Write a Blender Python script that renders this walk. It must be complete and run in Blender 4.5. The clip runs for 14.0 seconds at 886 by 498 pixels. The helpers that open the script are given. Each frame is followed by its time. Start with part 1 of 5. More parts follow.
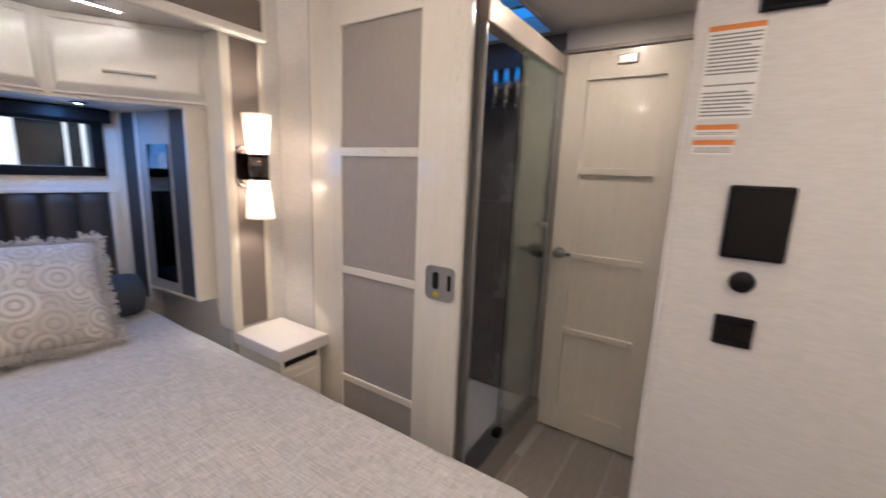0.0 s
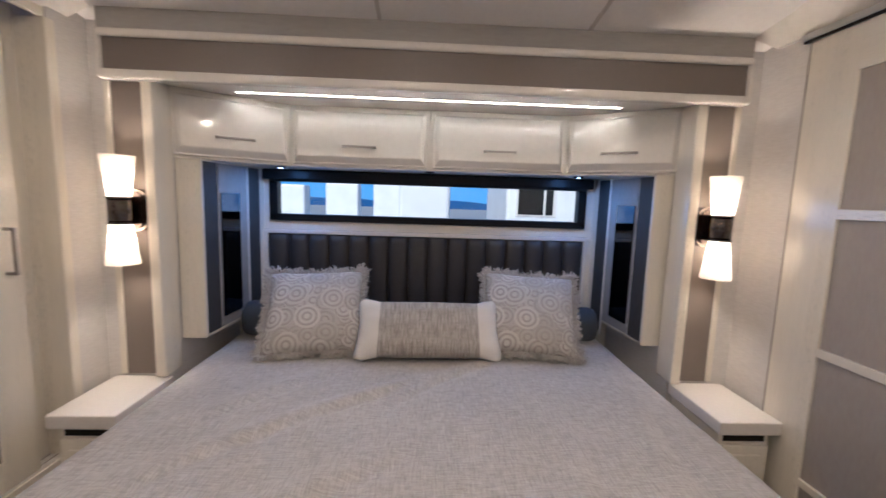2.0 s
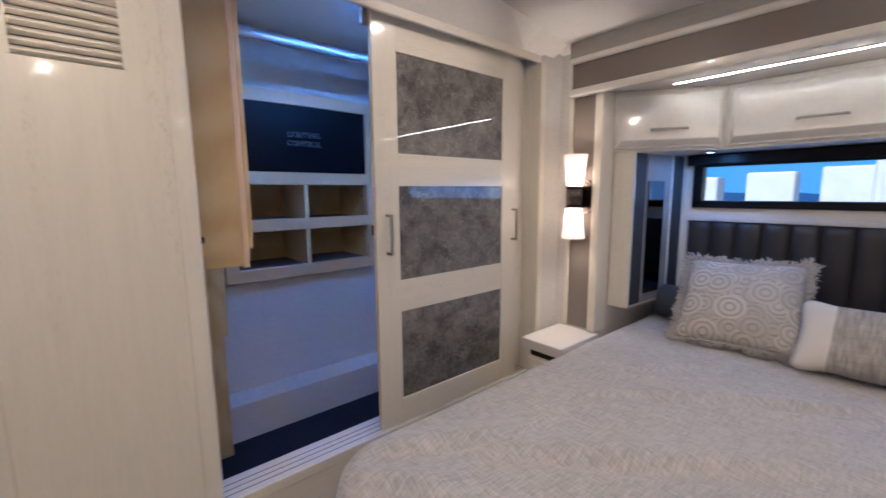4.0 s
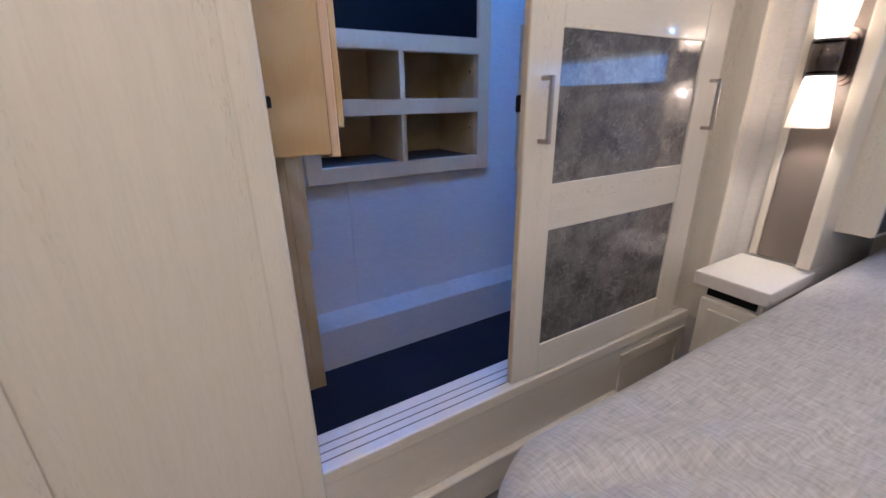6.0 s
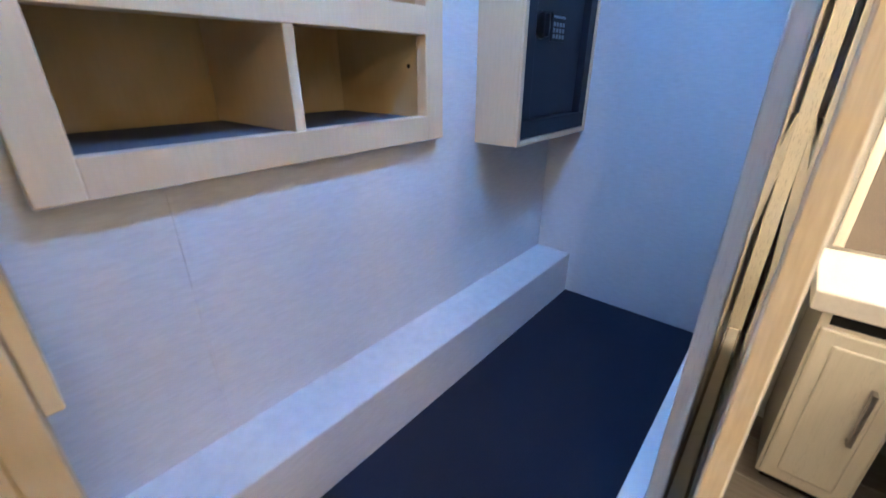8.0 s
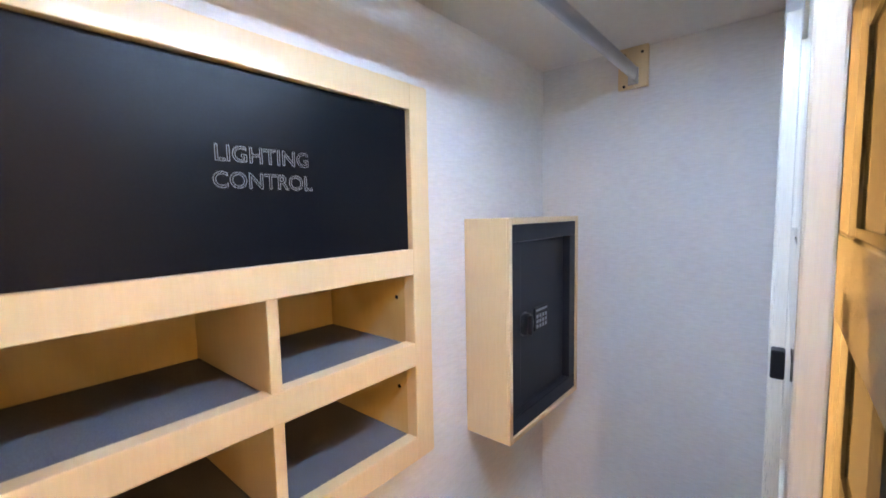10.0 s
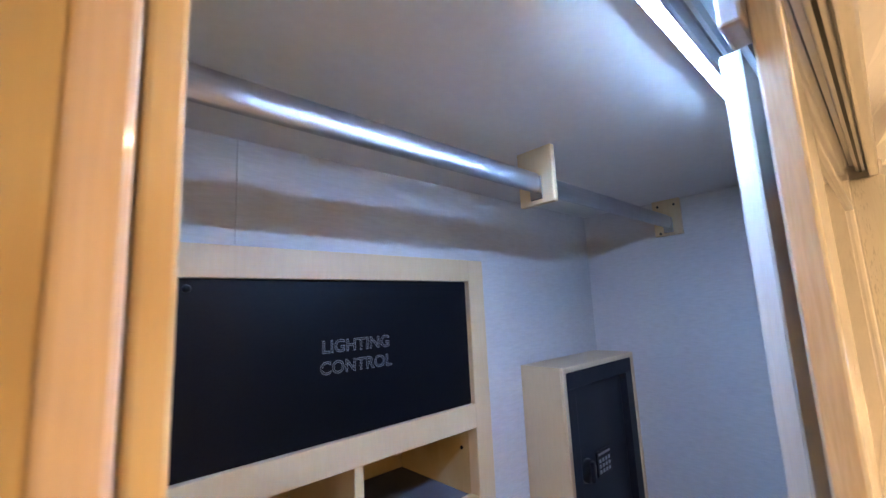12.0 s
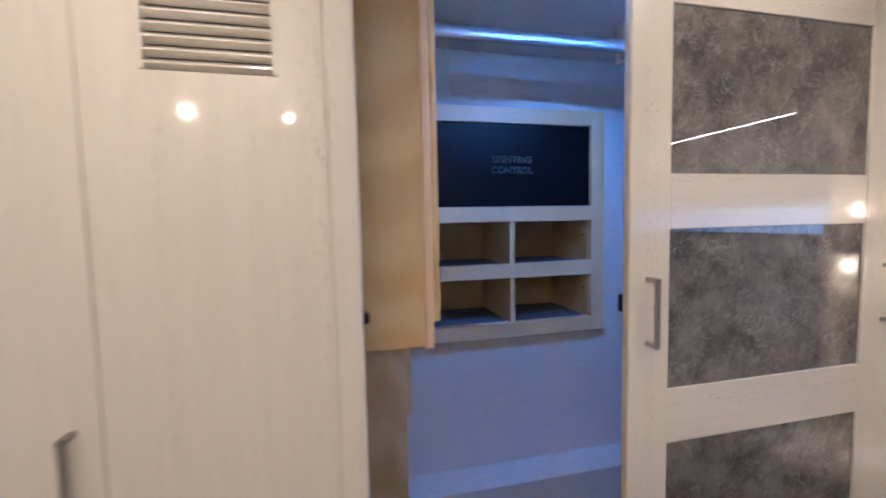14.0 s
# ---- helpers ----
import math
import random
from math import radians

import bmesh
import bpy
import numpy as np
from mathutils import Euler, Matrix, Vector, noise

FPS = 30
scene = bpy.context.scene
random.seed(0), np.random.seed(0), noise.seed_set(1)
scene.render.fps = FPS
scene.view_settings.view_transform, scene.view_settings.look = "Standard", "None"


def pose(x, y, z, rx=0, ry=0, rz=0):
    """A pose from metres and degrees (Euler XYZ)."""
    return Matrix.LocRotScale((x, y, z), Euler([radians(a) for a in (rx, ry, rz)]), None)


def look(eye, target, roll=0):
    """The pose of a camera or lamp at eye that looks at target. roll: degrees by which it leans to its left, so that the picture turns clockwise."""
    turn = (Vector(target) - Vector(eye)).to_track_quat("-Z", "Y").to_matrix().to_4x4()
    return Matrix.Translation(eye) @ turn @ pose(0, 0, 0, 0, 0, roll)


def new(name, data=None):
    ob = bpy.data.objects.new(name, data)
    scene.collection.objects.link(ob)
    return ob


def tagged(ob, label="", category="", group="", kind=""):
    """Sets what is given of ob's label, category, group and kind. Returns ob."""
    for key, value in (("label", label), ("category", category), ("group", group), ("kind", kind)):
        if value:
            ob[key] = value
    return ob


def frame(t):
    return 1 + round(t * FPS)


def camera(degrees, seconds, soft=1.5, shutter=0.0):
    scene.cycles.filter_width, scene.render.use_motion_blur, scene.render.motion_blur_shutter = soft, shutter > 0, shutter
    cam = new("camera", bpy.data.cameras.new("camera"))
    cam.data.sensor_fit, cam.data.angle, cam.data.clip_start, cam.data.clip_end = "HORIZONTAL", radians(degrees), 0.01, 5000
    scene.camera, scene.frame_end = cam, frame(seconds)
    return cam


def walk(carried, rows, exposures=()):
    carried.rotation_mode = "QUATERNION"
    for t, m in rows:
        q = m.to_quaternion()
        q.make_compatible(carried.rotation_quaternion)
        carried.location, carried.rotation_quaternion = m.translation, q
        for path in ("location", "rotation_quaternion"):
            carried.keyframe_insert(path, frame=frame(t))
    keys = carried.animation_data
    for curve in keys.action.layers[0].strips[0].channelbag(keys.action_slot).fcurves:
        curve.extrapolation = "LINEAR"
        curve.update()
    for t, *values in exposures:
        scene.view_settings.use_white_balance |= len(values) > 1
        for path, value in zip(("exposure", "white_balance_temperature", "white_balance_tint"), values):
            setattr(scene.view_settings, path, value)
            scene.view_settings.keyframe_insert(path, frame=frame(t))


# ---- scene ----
cam = camera(94.6, 14.0, shutter=0.3)
PATH = [
    (0, (-0.044, -0.074, 1.458), (-1.125, 1.569, 1.093), 2.34),
    (0.5, (-0.110, 0.015, 1.492), (-1.668, 1.233, 1.196), 2.28),
    (1, (-0.111, -0.033, 1.500), (-1.921, 0.782, 1.258), 2.29),
    (1.5, (-0.055, -0.162, 1.510), (-1.991, 0.290, 1.294), 2.20),
    (2, (0.005, -0.288, 1.540), (-1.978, -0.207, 1.297), 1.84),
    (2.5, (0.031, -0.301, 1.534), (-1.923, -0.655, 1.297), 1.61),
    (3, (0.070, -0.277, 1.532), (-1.743, -1.087, 1.288), 1.28),
    (3.5, (0.157, -0.285, 1.520), (-1.397, -1.515, 1.250), 0.56),
    (4, (0.240, -0.320, 1.481), (-1.040, -1.831, 1.206), -0.44),
    (4.1, (0.248, -0.315, 1.478), (-0.973, -1.874, 1.199), -0.66),
    (6.3, (0.079, -1.101, 1.303), (-0.868, -2.683, 0.533), -0.10),
    (6.5, (0.047, -1.227, 1.278), (-0.940, -2.756, 0.449), -0.25),
    (7, (0.011, -1.543, 1.207), (-1.154, -2.875, 0.275), -0.17),
    (7.5, (-0.061, -1.689, 1.169), (-1.316, -2.935, 0.235), -0.25),
    (8, (-0.206, -1.825, 1.193), (-1.597, -3.013, 0.387), -0.05),
    (8.5, (-0.307, -1.869, 1.343), (-1.779, -3.068, 0.713), 0.04),
    (9, (-0.318, -1.903, 1.466), (-1.848, -3.120, 1.039), -0.17),
    (9.2, (-0.321, -1.897, 1.516), (-1.849, -3.132, 1.139), -0.26),
    (11.4, (-0.239, -1.834, 1.863), (-1.709, -3.173, 2.082), -2.19),
    (12, (-0.173, -1.753, 1.882), (-1.515, -3.206, 2.175), -2.77),
    (12.5, (-0.102, -1.606, 1.821), (-1.333, -3.164, 2.058), -2.27),
    (13, (-0.133, -1.411, 1.729), (-1.210, -3.088, 1.891), -2.07),
    (13.5, (-0.165, -1.173, 1.624), (-0.949, -3.013, 1.618), -1.30),
    (14, (0.024, -0.925, 1.539), (-0.430, -2.868, 1.403), -1.20),
]
# white balance follows the place: warm room, then the cool closet lamp, then the room again
EXPOSURES = [
    (0.0, 0.42, 4550, 10), (0.5, 0.30, 4560, 10), (1.0, 0.10, 4580, 10), (2.0, 0.06, 4600, 10), (4.2, 0.06, 4450, 10), (6.3, 0.28, 4350, 10), (7.0, 0.62, 4500, 10),
    (7.5, 1.25, 5000, 8), (8.0, 1.58, 5050, 0), (8.5, 1.82, 6600, -11), (9.0, 1.98, 9900, 4), (9.2, 2.02, 10200, 6), (11.4, 1.60, 8700, 10), (12.0, 0.95, 7000, 10),
    (12.5, 0.62, 5850, 10), (13.0, 0.50, 5050, 10), (13.5, 0.42, 4800, 10), (14.0, 0.28, 4500, 10),
]
walk(cam, [(t, look(eye, target, roll)) for t, eye, target, roll in PATH], EXPOSURES)

# ---- light ----
WARM = (1.0, 0.66, 0.36)
COOL = (0.385, 0.70, 1.50)
world = bpy.data.worlds.new("world")
scene.world = world
world.use_nodes = True
sky = world.node_tree.nodes.new("ShaderNodeTexSky")
sky.sky_type, sky.sun_disc = "NISHITA", False
sky.sun_elevation, sky.sun_rotation = radians(35), radians(112)
sky.dust_density, sky.ozone_density = 0.0, 4.0
world.node_tree.links.new(sky.outputs[0], world.node_tree.nodes["Background"].inputs[0])
world.node_tree.nodes["Background"].inputs[1].default_value = 0.08
sun = new("sun", bpy.data.lights.new("sun", "SUN"))
sun.data.energy, sun.data.angle, sun.data.color = 5.0, radians(0.5), (1.0, 0.80, 0.54)
sun.matrix_world = look((0, 0, 10), (-6.0, 2.4, 5.5))


def lamp(name, eye, target, size, watts, colour, shape="DISK", size_y=0.0):
    ob = new(name, bpy.data.lights.new(name, "AREA"))
    ob.data.shape, ob.data.size, ob.data.energy, ob.data.color = shape, size, watts, colour
    if size_y:
        ob.data.size_y = size_y
    ob.matrix_world = look(eye, target)
    return ob


lamp("window_daylight", (-2.53, -0.27, 1.50), (-1.2, -0.27, 0.9), 1.75, 1.3, (0.44, 0.70, 1.2), "RECTANGLE", 0.17)


# ---- materials ----
def graph(name):
    m = bpy.data.materials.new(name)
    m.use_nodes = True
    return m, m.node_tree.nodes, m.node_tree.links, m.node_tree.nodes["Principled BSDF"]


def coords(n, l, stretch=(1, 1, 1)):
    tc, mp = n.new("ShaderNodeTexCoord"), n.new("ShaderNodeMapping")
    mp.inputs["Scale"].default_value = stretch
    l.new(tc.outputs["Object"], mp.inputs["Vector"])
    return mp.outputs["Vector"]


def noisy(n, l, vec, scale, detail=4.0, rough=0.6):
    t = n.new("ShaderNodeTexNoise")
    t.inputs["Scale"].default_value, t.inputs["Detail"].default_value, t.inputs["Roughness"].default_value = scale, detail, rough
    l.new(vec, t.inputs["Vector"])
    return t.outputs["Fac"]


def ramp(n, l, fac, a, b, lo=0.3, hi=0.7):
    r = n.new("ShaderNodeValToRGB")
    r.color_ramp.elements[0].position, r.color_ramp.elements[1].position = lo, hi
    r.color_ramp.elements[0].color, r.color_ramp.elements[1].color = (*a, 1), (*b, 1)
    l.new(fac, r.inputs[0])
    return r.outputs[0]


def mix(n, l, fac, a, b, mode="MIX"):
    m = n.new("ShaderNodeMix")
    m.data_type, m.blend_type = "RGBA", mode
    for sock, v in ((m.inputs[0], fac), (m.inputs[6], a), (m.inputs[7], b)):
        if isinstance(v, (int, float)):
            sock.default_value = v
        elif isinstance(v, tuple):
            sock.default_value = (*v, 1)
        else:
            l.new(v, sock)
    return m.outputs[2]


def bumped(n, l, bsdf, fac, strength, dist=0.002):
    b = n.new("ShaderNodeBump")
    b.inputs["Strength"].default_value, b.inputs["Distance"].default_value = strength, dist
    l.new(fac, b.inputs["Height"])
    l.new(b.outputs[0], bsdf.inputs["Normal"])


def surf(name, a, b, rough, scale, stretch=(1, 1, 1), bump=0.1, metal=0.0, coat=0.0, lo=0.3, hi=0.7, blotch=0.08, spread=0.1, spec=0.5):
    """A surface with fine grain between two colours, broad blotches, and relief."""
    m, n, l, s = graph(name)
    vec = coords(n, l, stretch)
    grain = noisy(n, l, vec, scale, 6.0)
    broad = noisy(n, l, coords(n, l), 2.3, 3.0)
    col = ramp(n, l, grain, a, b, lo, hi)
    dark = ramp(n, l, broad, (1 - blotch,) * 3, (1, 1, 1), 0.35, 0.65)
    l.new(mix(n, l, 1.0, col, dark, "MULTIPLY"), s.inputs["Base Color"])
    rr = n.new("ShaderNodeMapRange")
    rr.inputs[3].default_value, rr.inputs[4].default_value = max(rough - spread, 0.02), min(rough + spread, 1)
    l.new(broad, rr.inputs[0])
    l.new(rr.outputs[0], s.inputs["Roughness"])
    s.inputs["Metallic"].default_value, s.inputs["Specular IOR Level"].default_value = metal, spec
    s.inputs["Coat Weight"].default_value, s.inputs["Coat Roughness"].default_value = coat, 0.06
    if bump:
        bumped(n, l, s, grain, bump)
    return m


def oak_paint(name, a, b, stretch):
    """White-washed oak grain under satin lacquer; the grain runs along the axis that is stretched least."""
    m, n, l, s = graph(name)
    fine = noisy(n, l, coords(n, l, stretch), 30.0, 6.0, 0.7)
    broad = noisy(n, l, coords(n, l, tuple(0.35 * v for v in stretch)), 9.0, 4.0)
    col = mix(n, l, ramp(n, l, fine, (0, 0, 0), (1, 1, 1), 0.42, 0.52), b, a)
    tone = ramp(n, l, broad, (0.96, 0.96, 0.955), (1, 1, 1), 0.35, 0.6)
    pore = noisy(n, l, coords(n, l, tuple(1.5 * v if v > 1 else 4.0 * v for v in stretch)), 28.0, 2.0, 0.5)
    patch = ramp(n, l, noisy(n, l, coords(n, l, tuple(0.3 * v for v in stretch)), 5.0, 2.0), (0.05, 0.05, 0.05), (1, 1, 1), 0.50, 0.64)
    gap = mix(n, l, 1.0, ramp(n, l, pore, (0, 0, 0), (0.80, 0.80, 0.80), 0.59, 0.64), patch, "MULTIPLY")
    col = mix(n, l, gap, col, tuple(0.73 * v for v in b))
    l.new(mix(n, l, 1.0, col, tone, "MULTIPLY"), s.inputs["Base Color"])
    s.inputs["Roughness"].default_value = 0.30
    s.inputs["Coat Weight"].default_value, s.inputs["Coat Roughness"].default_value, s.inputs["Coat IOR"].default_value = 1.0, 0.07, 1.5
    bumped(n, l, s, fine, 0.06, 0.001)
    return m


IVORY = oak_paint("ivory_oak", (0.765, 0.72, 0.625), (0.735, 0.69, 0.595), (9, 9, 0.5))
IVORY_X = oak_paint("ivory_oak_across", (0.765, 0.72, 0.625), (0.735, 0.69, 0.595), (0.5, 9, 9))
IVORY_Y = oak_paint("ivory_oak_along", (0.765, 0.72, 0.625), (0.735, 0.69, 0.595), (9, 0.5, 9))
DOORPAINT = surf("ivory_satin", (0.76, 0.73, 0.67), (0.72, 0.69, 0.63), 0.3, 40, (1, 1, 1), 0.02, coat=0.12, blotch=0.03, spread=0.05)
GLOSS = surf("ivory_gloss", (0.76, 0.73, 0.68), (0.72, 0.69, 0.64), 0.25, 40, (1, 1, 1), 0.02, coat=0.7, blotch=0.03, spread=0.05)
PAPER = surf("wall_paper", (0.655, 0.635, 0.615), (0.575, 0.555, 0.535), 0.7, 75, (0.4, 0.4, 2.2), 0.16, blotch=0.04)
CEIL = surf("ceiling_board", (0.74, 0.72, 0.70), (0.70, 0.68, 0.66), 0.6, 50, (1, 1, 1), 0.05, blotch=0.04)
STRIP = surf("joint_strip_beige", (0.47, 0.44, 0.41), (0.53, 0.50, 0.47), 0.5, 60, (1, 1, 1), 0.02)
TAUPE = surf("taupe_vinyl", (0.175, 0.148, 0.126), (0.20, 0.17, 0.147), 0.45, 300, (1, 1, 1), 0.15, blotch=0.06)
HEADGREY = surf("head_board_grey", (0.36, 0.345, 0.325), (0.40, 0.385, 0.365), 0.5, 80, (1, 0.2, 1), 0.04, blotch=0.05)
GREIGE = surf("greige_panel", (0.33, 0.295, 0.265), (0.37, 0.335, 0.30), 0.5, 120, (1, 1, 0.2), 0.08, blotch=0.05)
CHARCOAL = surf("charcoal_leather", (0.036, 0.034, 0.035), (0.048, 0.045, 0.046), 0.45, 180, (1, 1, 1), 0.2, blotch=0.15, spec=0.35)
SLATE = surf("slate_bolster", (0.045, 0.055, 0.07), (0.06, 0.07, 0.085), 0.6, 260, (1, 1, 1), 0.2)
DARKSTRIP = surf("graphite_strip", (0.035, 0.036, 0.038), (0.05, 0.05, 0.052), 0.6, 90, (1, 1, 0.2), 0.05, spec=0.3)
CARPET = surf("navy_carpet", (0.014, 0.017, 0.028), (0.035, 0.038, 0.052), 0.95, 420, (1, 1, 1), 0.9, blotch=0.2, lo=0.35, hi=0.65, spec=0.05)
LINER = surf("shelf_liner", (0.10, 0.10, 0.115), (0.14, 0.14, 0.155), 0.9, 350, (1, 1, 1), 0.5, spec=0.1)
BLACK = surf("black_plastic", (0.006, 0.006, 0.007), (0.010, 0.010, 0.011), 0.4, 200, (1, 1, 1), 0.05, spec=0.18)
GLASSBLACK = surf("black_screen", (0.004, 0.004, 0.005), (0.006, 0.006, 0.007), 0.12, 60, (1, 1, 1), 0.0, spec=0.3)
BOARD = surf("black_board", (0.003, 0.0035, 0.005), (0.005, 0.006, 0.008), 0.38, 200, (1, 1, 1), 0.05, blotch=0.2, spec=0.13)
SAFE = surf("safe_steel", (0.011, 0.012, 0.016), (0.018, 0.019, 0.024), 0.45, 300, (1, 1, 1), 0.15, spec=0.22)
NICKEL = surf("brushed_nickel", (0.36, 0.34, 0.32), (0.46, 0.44, 0.41), 0.3, 90, (1, 1, 6), 0.05, metal=1.0)
BRONZE = surf("dark_bronze", (0.09, 0.075, 0.07), (0.14, 0.12, 0.11), 0.22, 60, (1, 1, 5), 0.04, metal=1.0)
CHROME = surf("chrome", (0.75, 0.76, 0.78), (0.80, 0.81, 0.83), 0.12, 60, (0.2, 4, 4), 0.02, metal=1.0, spread=0.03)
SATIN = surf("satin_chrome", (0.46, 0.46, 0.47), (0.52, 0.52, 0.53), 0.36, 60, (0.2, 4, 4), 0.02, metal=1.0, spread=0.04)
TILE = surf("shower_tile", (0.14, 0.132, 0.14), (0.17, 0.16, 0.168), 0.25, 12, (1, 1, 1), 0.04, blotch=0.15)
PAN = surf("shower_pan", (0.42, 0.42, 0.44), (0.50, 0.50, 0.52), 0.4, 150, (1, 1, 1), 0.1)
GROUT = surf("pale_grout", (0.42, 0.40, 0.37), (0.52, 0.50, 0.47), 0.85, 200, (1, 1, 1), 0.2)
WHITESHELL = surf("white_shell", (0.78, 0.78, 0.78), (0.82, 0.82, 0.82), 0.4, 6, (1, 1, 1), 0.0)
CONCRETE = surf("concrete", (0.28, 0.28, 0.28), (0.36, 0.36, 0.36), 0.85, 8, (1, 1, 1), 0.1)
STICKER = surf("sticker_paper", (0.74, 0.73, 0.71), (0.78, 0.77, 0.75), 0.5, 60, (1, 1, 1), 0.0)
ORANGE = surf("warning_orange", (0.60, 0.20, 0.03), (0.66, 0.24, 0.04), 0.5, 60, (1, 1, 1), 0.0)
INK = surf("grey_ink", (0.20, 0.20, 0.20), (0.27, 0.27, 0.27), 0.6, 60, (1, 1, 1), 0.0)
YELLOW = surf("yellow_label", (0.75, 0.62, 0.02), (0.80, 0.66, 0.03), 0.5, 60, (1, 1, 1), 0.0)
LETTER = surf("grey_letter", (0.19, 0.20, 0.21), (0.25, 0.26, 0.27), 0.5, 60, (1, 1, 1), 0.0)
CREAM = surf("cream_canvas", (0.66, 0.63, 0.58), (0.75, 0.72, 0.67), 0.85, 380, (1, 1, 1), 0.35)
FRINGE = surf("grey_fringe", (0.40, 0.38, 0.36), (0.62, 0.59, 0.56), 0.9, 160, (1, 1, 1), 0.6)
ALU = surf("aluminium", (0.50, 0.50, 0.51), (0.58, 0.58, 0.59), 0.32, 60, (0.2, 4, 4), 0.03, metal=1.0)
PLYEDGE = surf("plywood_edge", (0.60, 0.47, 0.29), (0.74, 0.62, 0.43), 0.55, 50, (6, 6, 0.4), 0.15)
CHAMPAGNE = surf("beige_metal", (0.50, 0.45, 0.39), (0.56, 0.51, 0.45), 0.4, 80, (4, 0.3, 4), 0.03, metal=0.3)
MAPLE = surf("pale_maple_face", (0.665, 0.485, 0.275), (0.70, 0.52, 0.305), 0.4, 24, (5, 5, 0.6), 0.05, coat=0.15)
DARKGROUT = surf("shower_grout", (0.15, 0.145, 0.15), (0.19, 0.185, 0.19), 0.8, 200, (1, 1, 1), 0.1)
TOWERFACE = surf("tower_face", (0.24, 0.235, 0.23), (0.29, 0.283, 0.275), 0.5, 70, (1, 1, 0.3), 0.05, blotch=0.05)
STONE = surf("stand_top", (0.70, 0.67, 0.64), (0.76, 0.73, 0.70), 0.35, 90, (1, 1, 1), 0.02, coat=0.2, spread=0.01, blotch=0.02)


def birch_material():
    m, n, l, s = graph("birch_veneer")
    warp = noisy(n, l, coords(n, l, (1.6, 1.6, 0.5)), 4.0, 4.0)
    n[warp.node.name].inputs["Distortion"].default_value = 2.2
    fine = noisy(n, l, coords(n, l, (7, 7, 0.5)), 26.0, 5.0)
    flame = n.new("ShaderNodeTexWave")
    flame.bands_direction, flame.wave_profile = "Z", "SIN"
    flame.inputs["Scale"].default_value, flame.inputs["Distortion"].default_value = 1.3, 16.0
    flame.inputs["Detail"].default_value, flame.inputs["Detail Scale"].default_value = 3.0, 0.9
    l.new(coords(n, l, (1.5, 1.5, 1.0)), flame.inputs["Vector"])
    figure = mix(n, l, 0.45, warp, flame.outputs["Fac"])
    col = ramp(n, l, figure, (0.515, 0.35, 0.14), (0.60, 0.44, 0.205), 0.28, 0.68)
    l.new(mix(n, l, 0.05, col, ramp(n, l, fine, (0.40, 0.25, 0.10), (0.70, 0.52, 0.28), 0.4, 0.6)), s.inputs["Base Color"])
    s.inputs["Roughness"].default_value = 0.42
    s.inputs["Coat Weight"].default_value, s.inputs["Coat Roughness"].default_value = 0.15, 0.2
    bumped(n, l, s, fine, 0.05)
    return m


def marble_material():
    """Smoky grey stone pattern with pale veins under glass."""
    m, n, l, s = graph("smoky_marble_glass")
    vec = coords(n, l)
    cloud = noisy(n, l, vec, 11.0, 6.0, 0.65)
    warp = n.new("ShaderNodeTexNoise")
    warp.inputs["Scale"].default_value, warp.inputs["Detail"].default_value = 9.0, 4.0
    l.new(vec, warp.inputs["Vector"])
    moved = n.new("ShaderNodeVectorMath")
    moved.operation = "MULTIPLY_ADD"
    moved.inputs[1].default_value = (0.16, 0.16, 0.16)
    l.new(warp.outputs["Color"], moved.inputs[0])
    l.new(vec, moved.inputs[2])
    base = ramp(n, l, cloud, (0.045, 0.043, 0.041), (0.20, 0.186, 0.172), 0.36, 0.68)
    for scale, width, amount in ((9.0, 0.022, 0.55), (19.0, 0.030, 0.50), (40.0, 0.045, 0.42)):
        v = n.new("ShaderNodeTexNoise")
        v.inputs["Scale"].default_value, v.inputs["Detail"].default_value, v.inputs["Distortion"].default_value = scale, 3.0, 0.8
        l.new(moved.outputs[0], v.inputs["Vector"])
        off, ridge = n.new("ShaderNodeMath"), n.new("ShaderNodeMath")
        off.operation, ridge.operation, off.inputs[1].default_value = "SUBTRACT", "ABSOLUTE", 0.5
        l.new(v.outputs["Fac"], off.inputs[0])
        l.new(off.outputs[0], ridge.inputs[0])
        line = ramp(n, l, ridge.outputs[0], (amount,) * 3, (0, 0, 0), 0.0, width)
        gate = ramp(n, l, noisy(n, l, vec, scale * 0.9, 2.0), (0.0, 0.0, 0.0), (1, 1, 1), 0.42, 0.62)
        base = mix(n, l, mix(n, l, 1.0, line, gate, "MULTIPLY"), base, (0.34, 0.33, 0.315))
    l.new(base, s.inputs["Base Color"])
    s.inputs["Roughness"].default_value = 0.5
    s.inputs["Coat Weight"].default_value, s.inputs["Coat Roughness"].default_value, s.inputs["Coat IOR"].default_value = 1.0, 0.015, 1.6
    return m


def linen_material(name, a, b, scale):
    """Woven cloth: threads both ways with slubs."""
    m, n, l, s = graph(name)
    t1 = noisy(n, l, coords(n, l, (1, 0.10, 0.05)), scale, 4.0, 0.7)
    t2 = noisy(n, l, coords(n, l, (0.10, 1, 0.05)), scale, 4.0, 0.7)
    both = mix(n, l, 0.5, t1, t2)
    col = ramp(n, l, both, a, b, 0.38, 0.62)
    broad = ramp(n, l, noisy(n, l, coords(n, l), 3.0, 3.0), (0.93, 0.93, 0.93), (1, 1, 1), 0.35, 0.65)
    l.new(mix(n, l, 1.0, col, broad, "MULTIPLY"), s.inputs["Base Color"])
    s.inputs["Roughness"].default_value = 0.9
    s.inputs["Sheen Weight"].default_value = 0.25
    bumped(n, l, s, both, 0.2, 0.002)
    return m


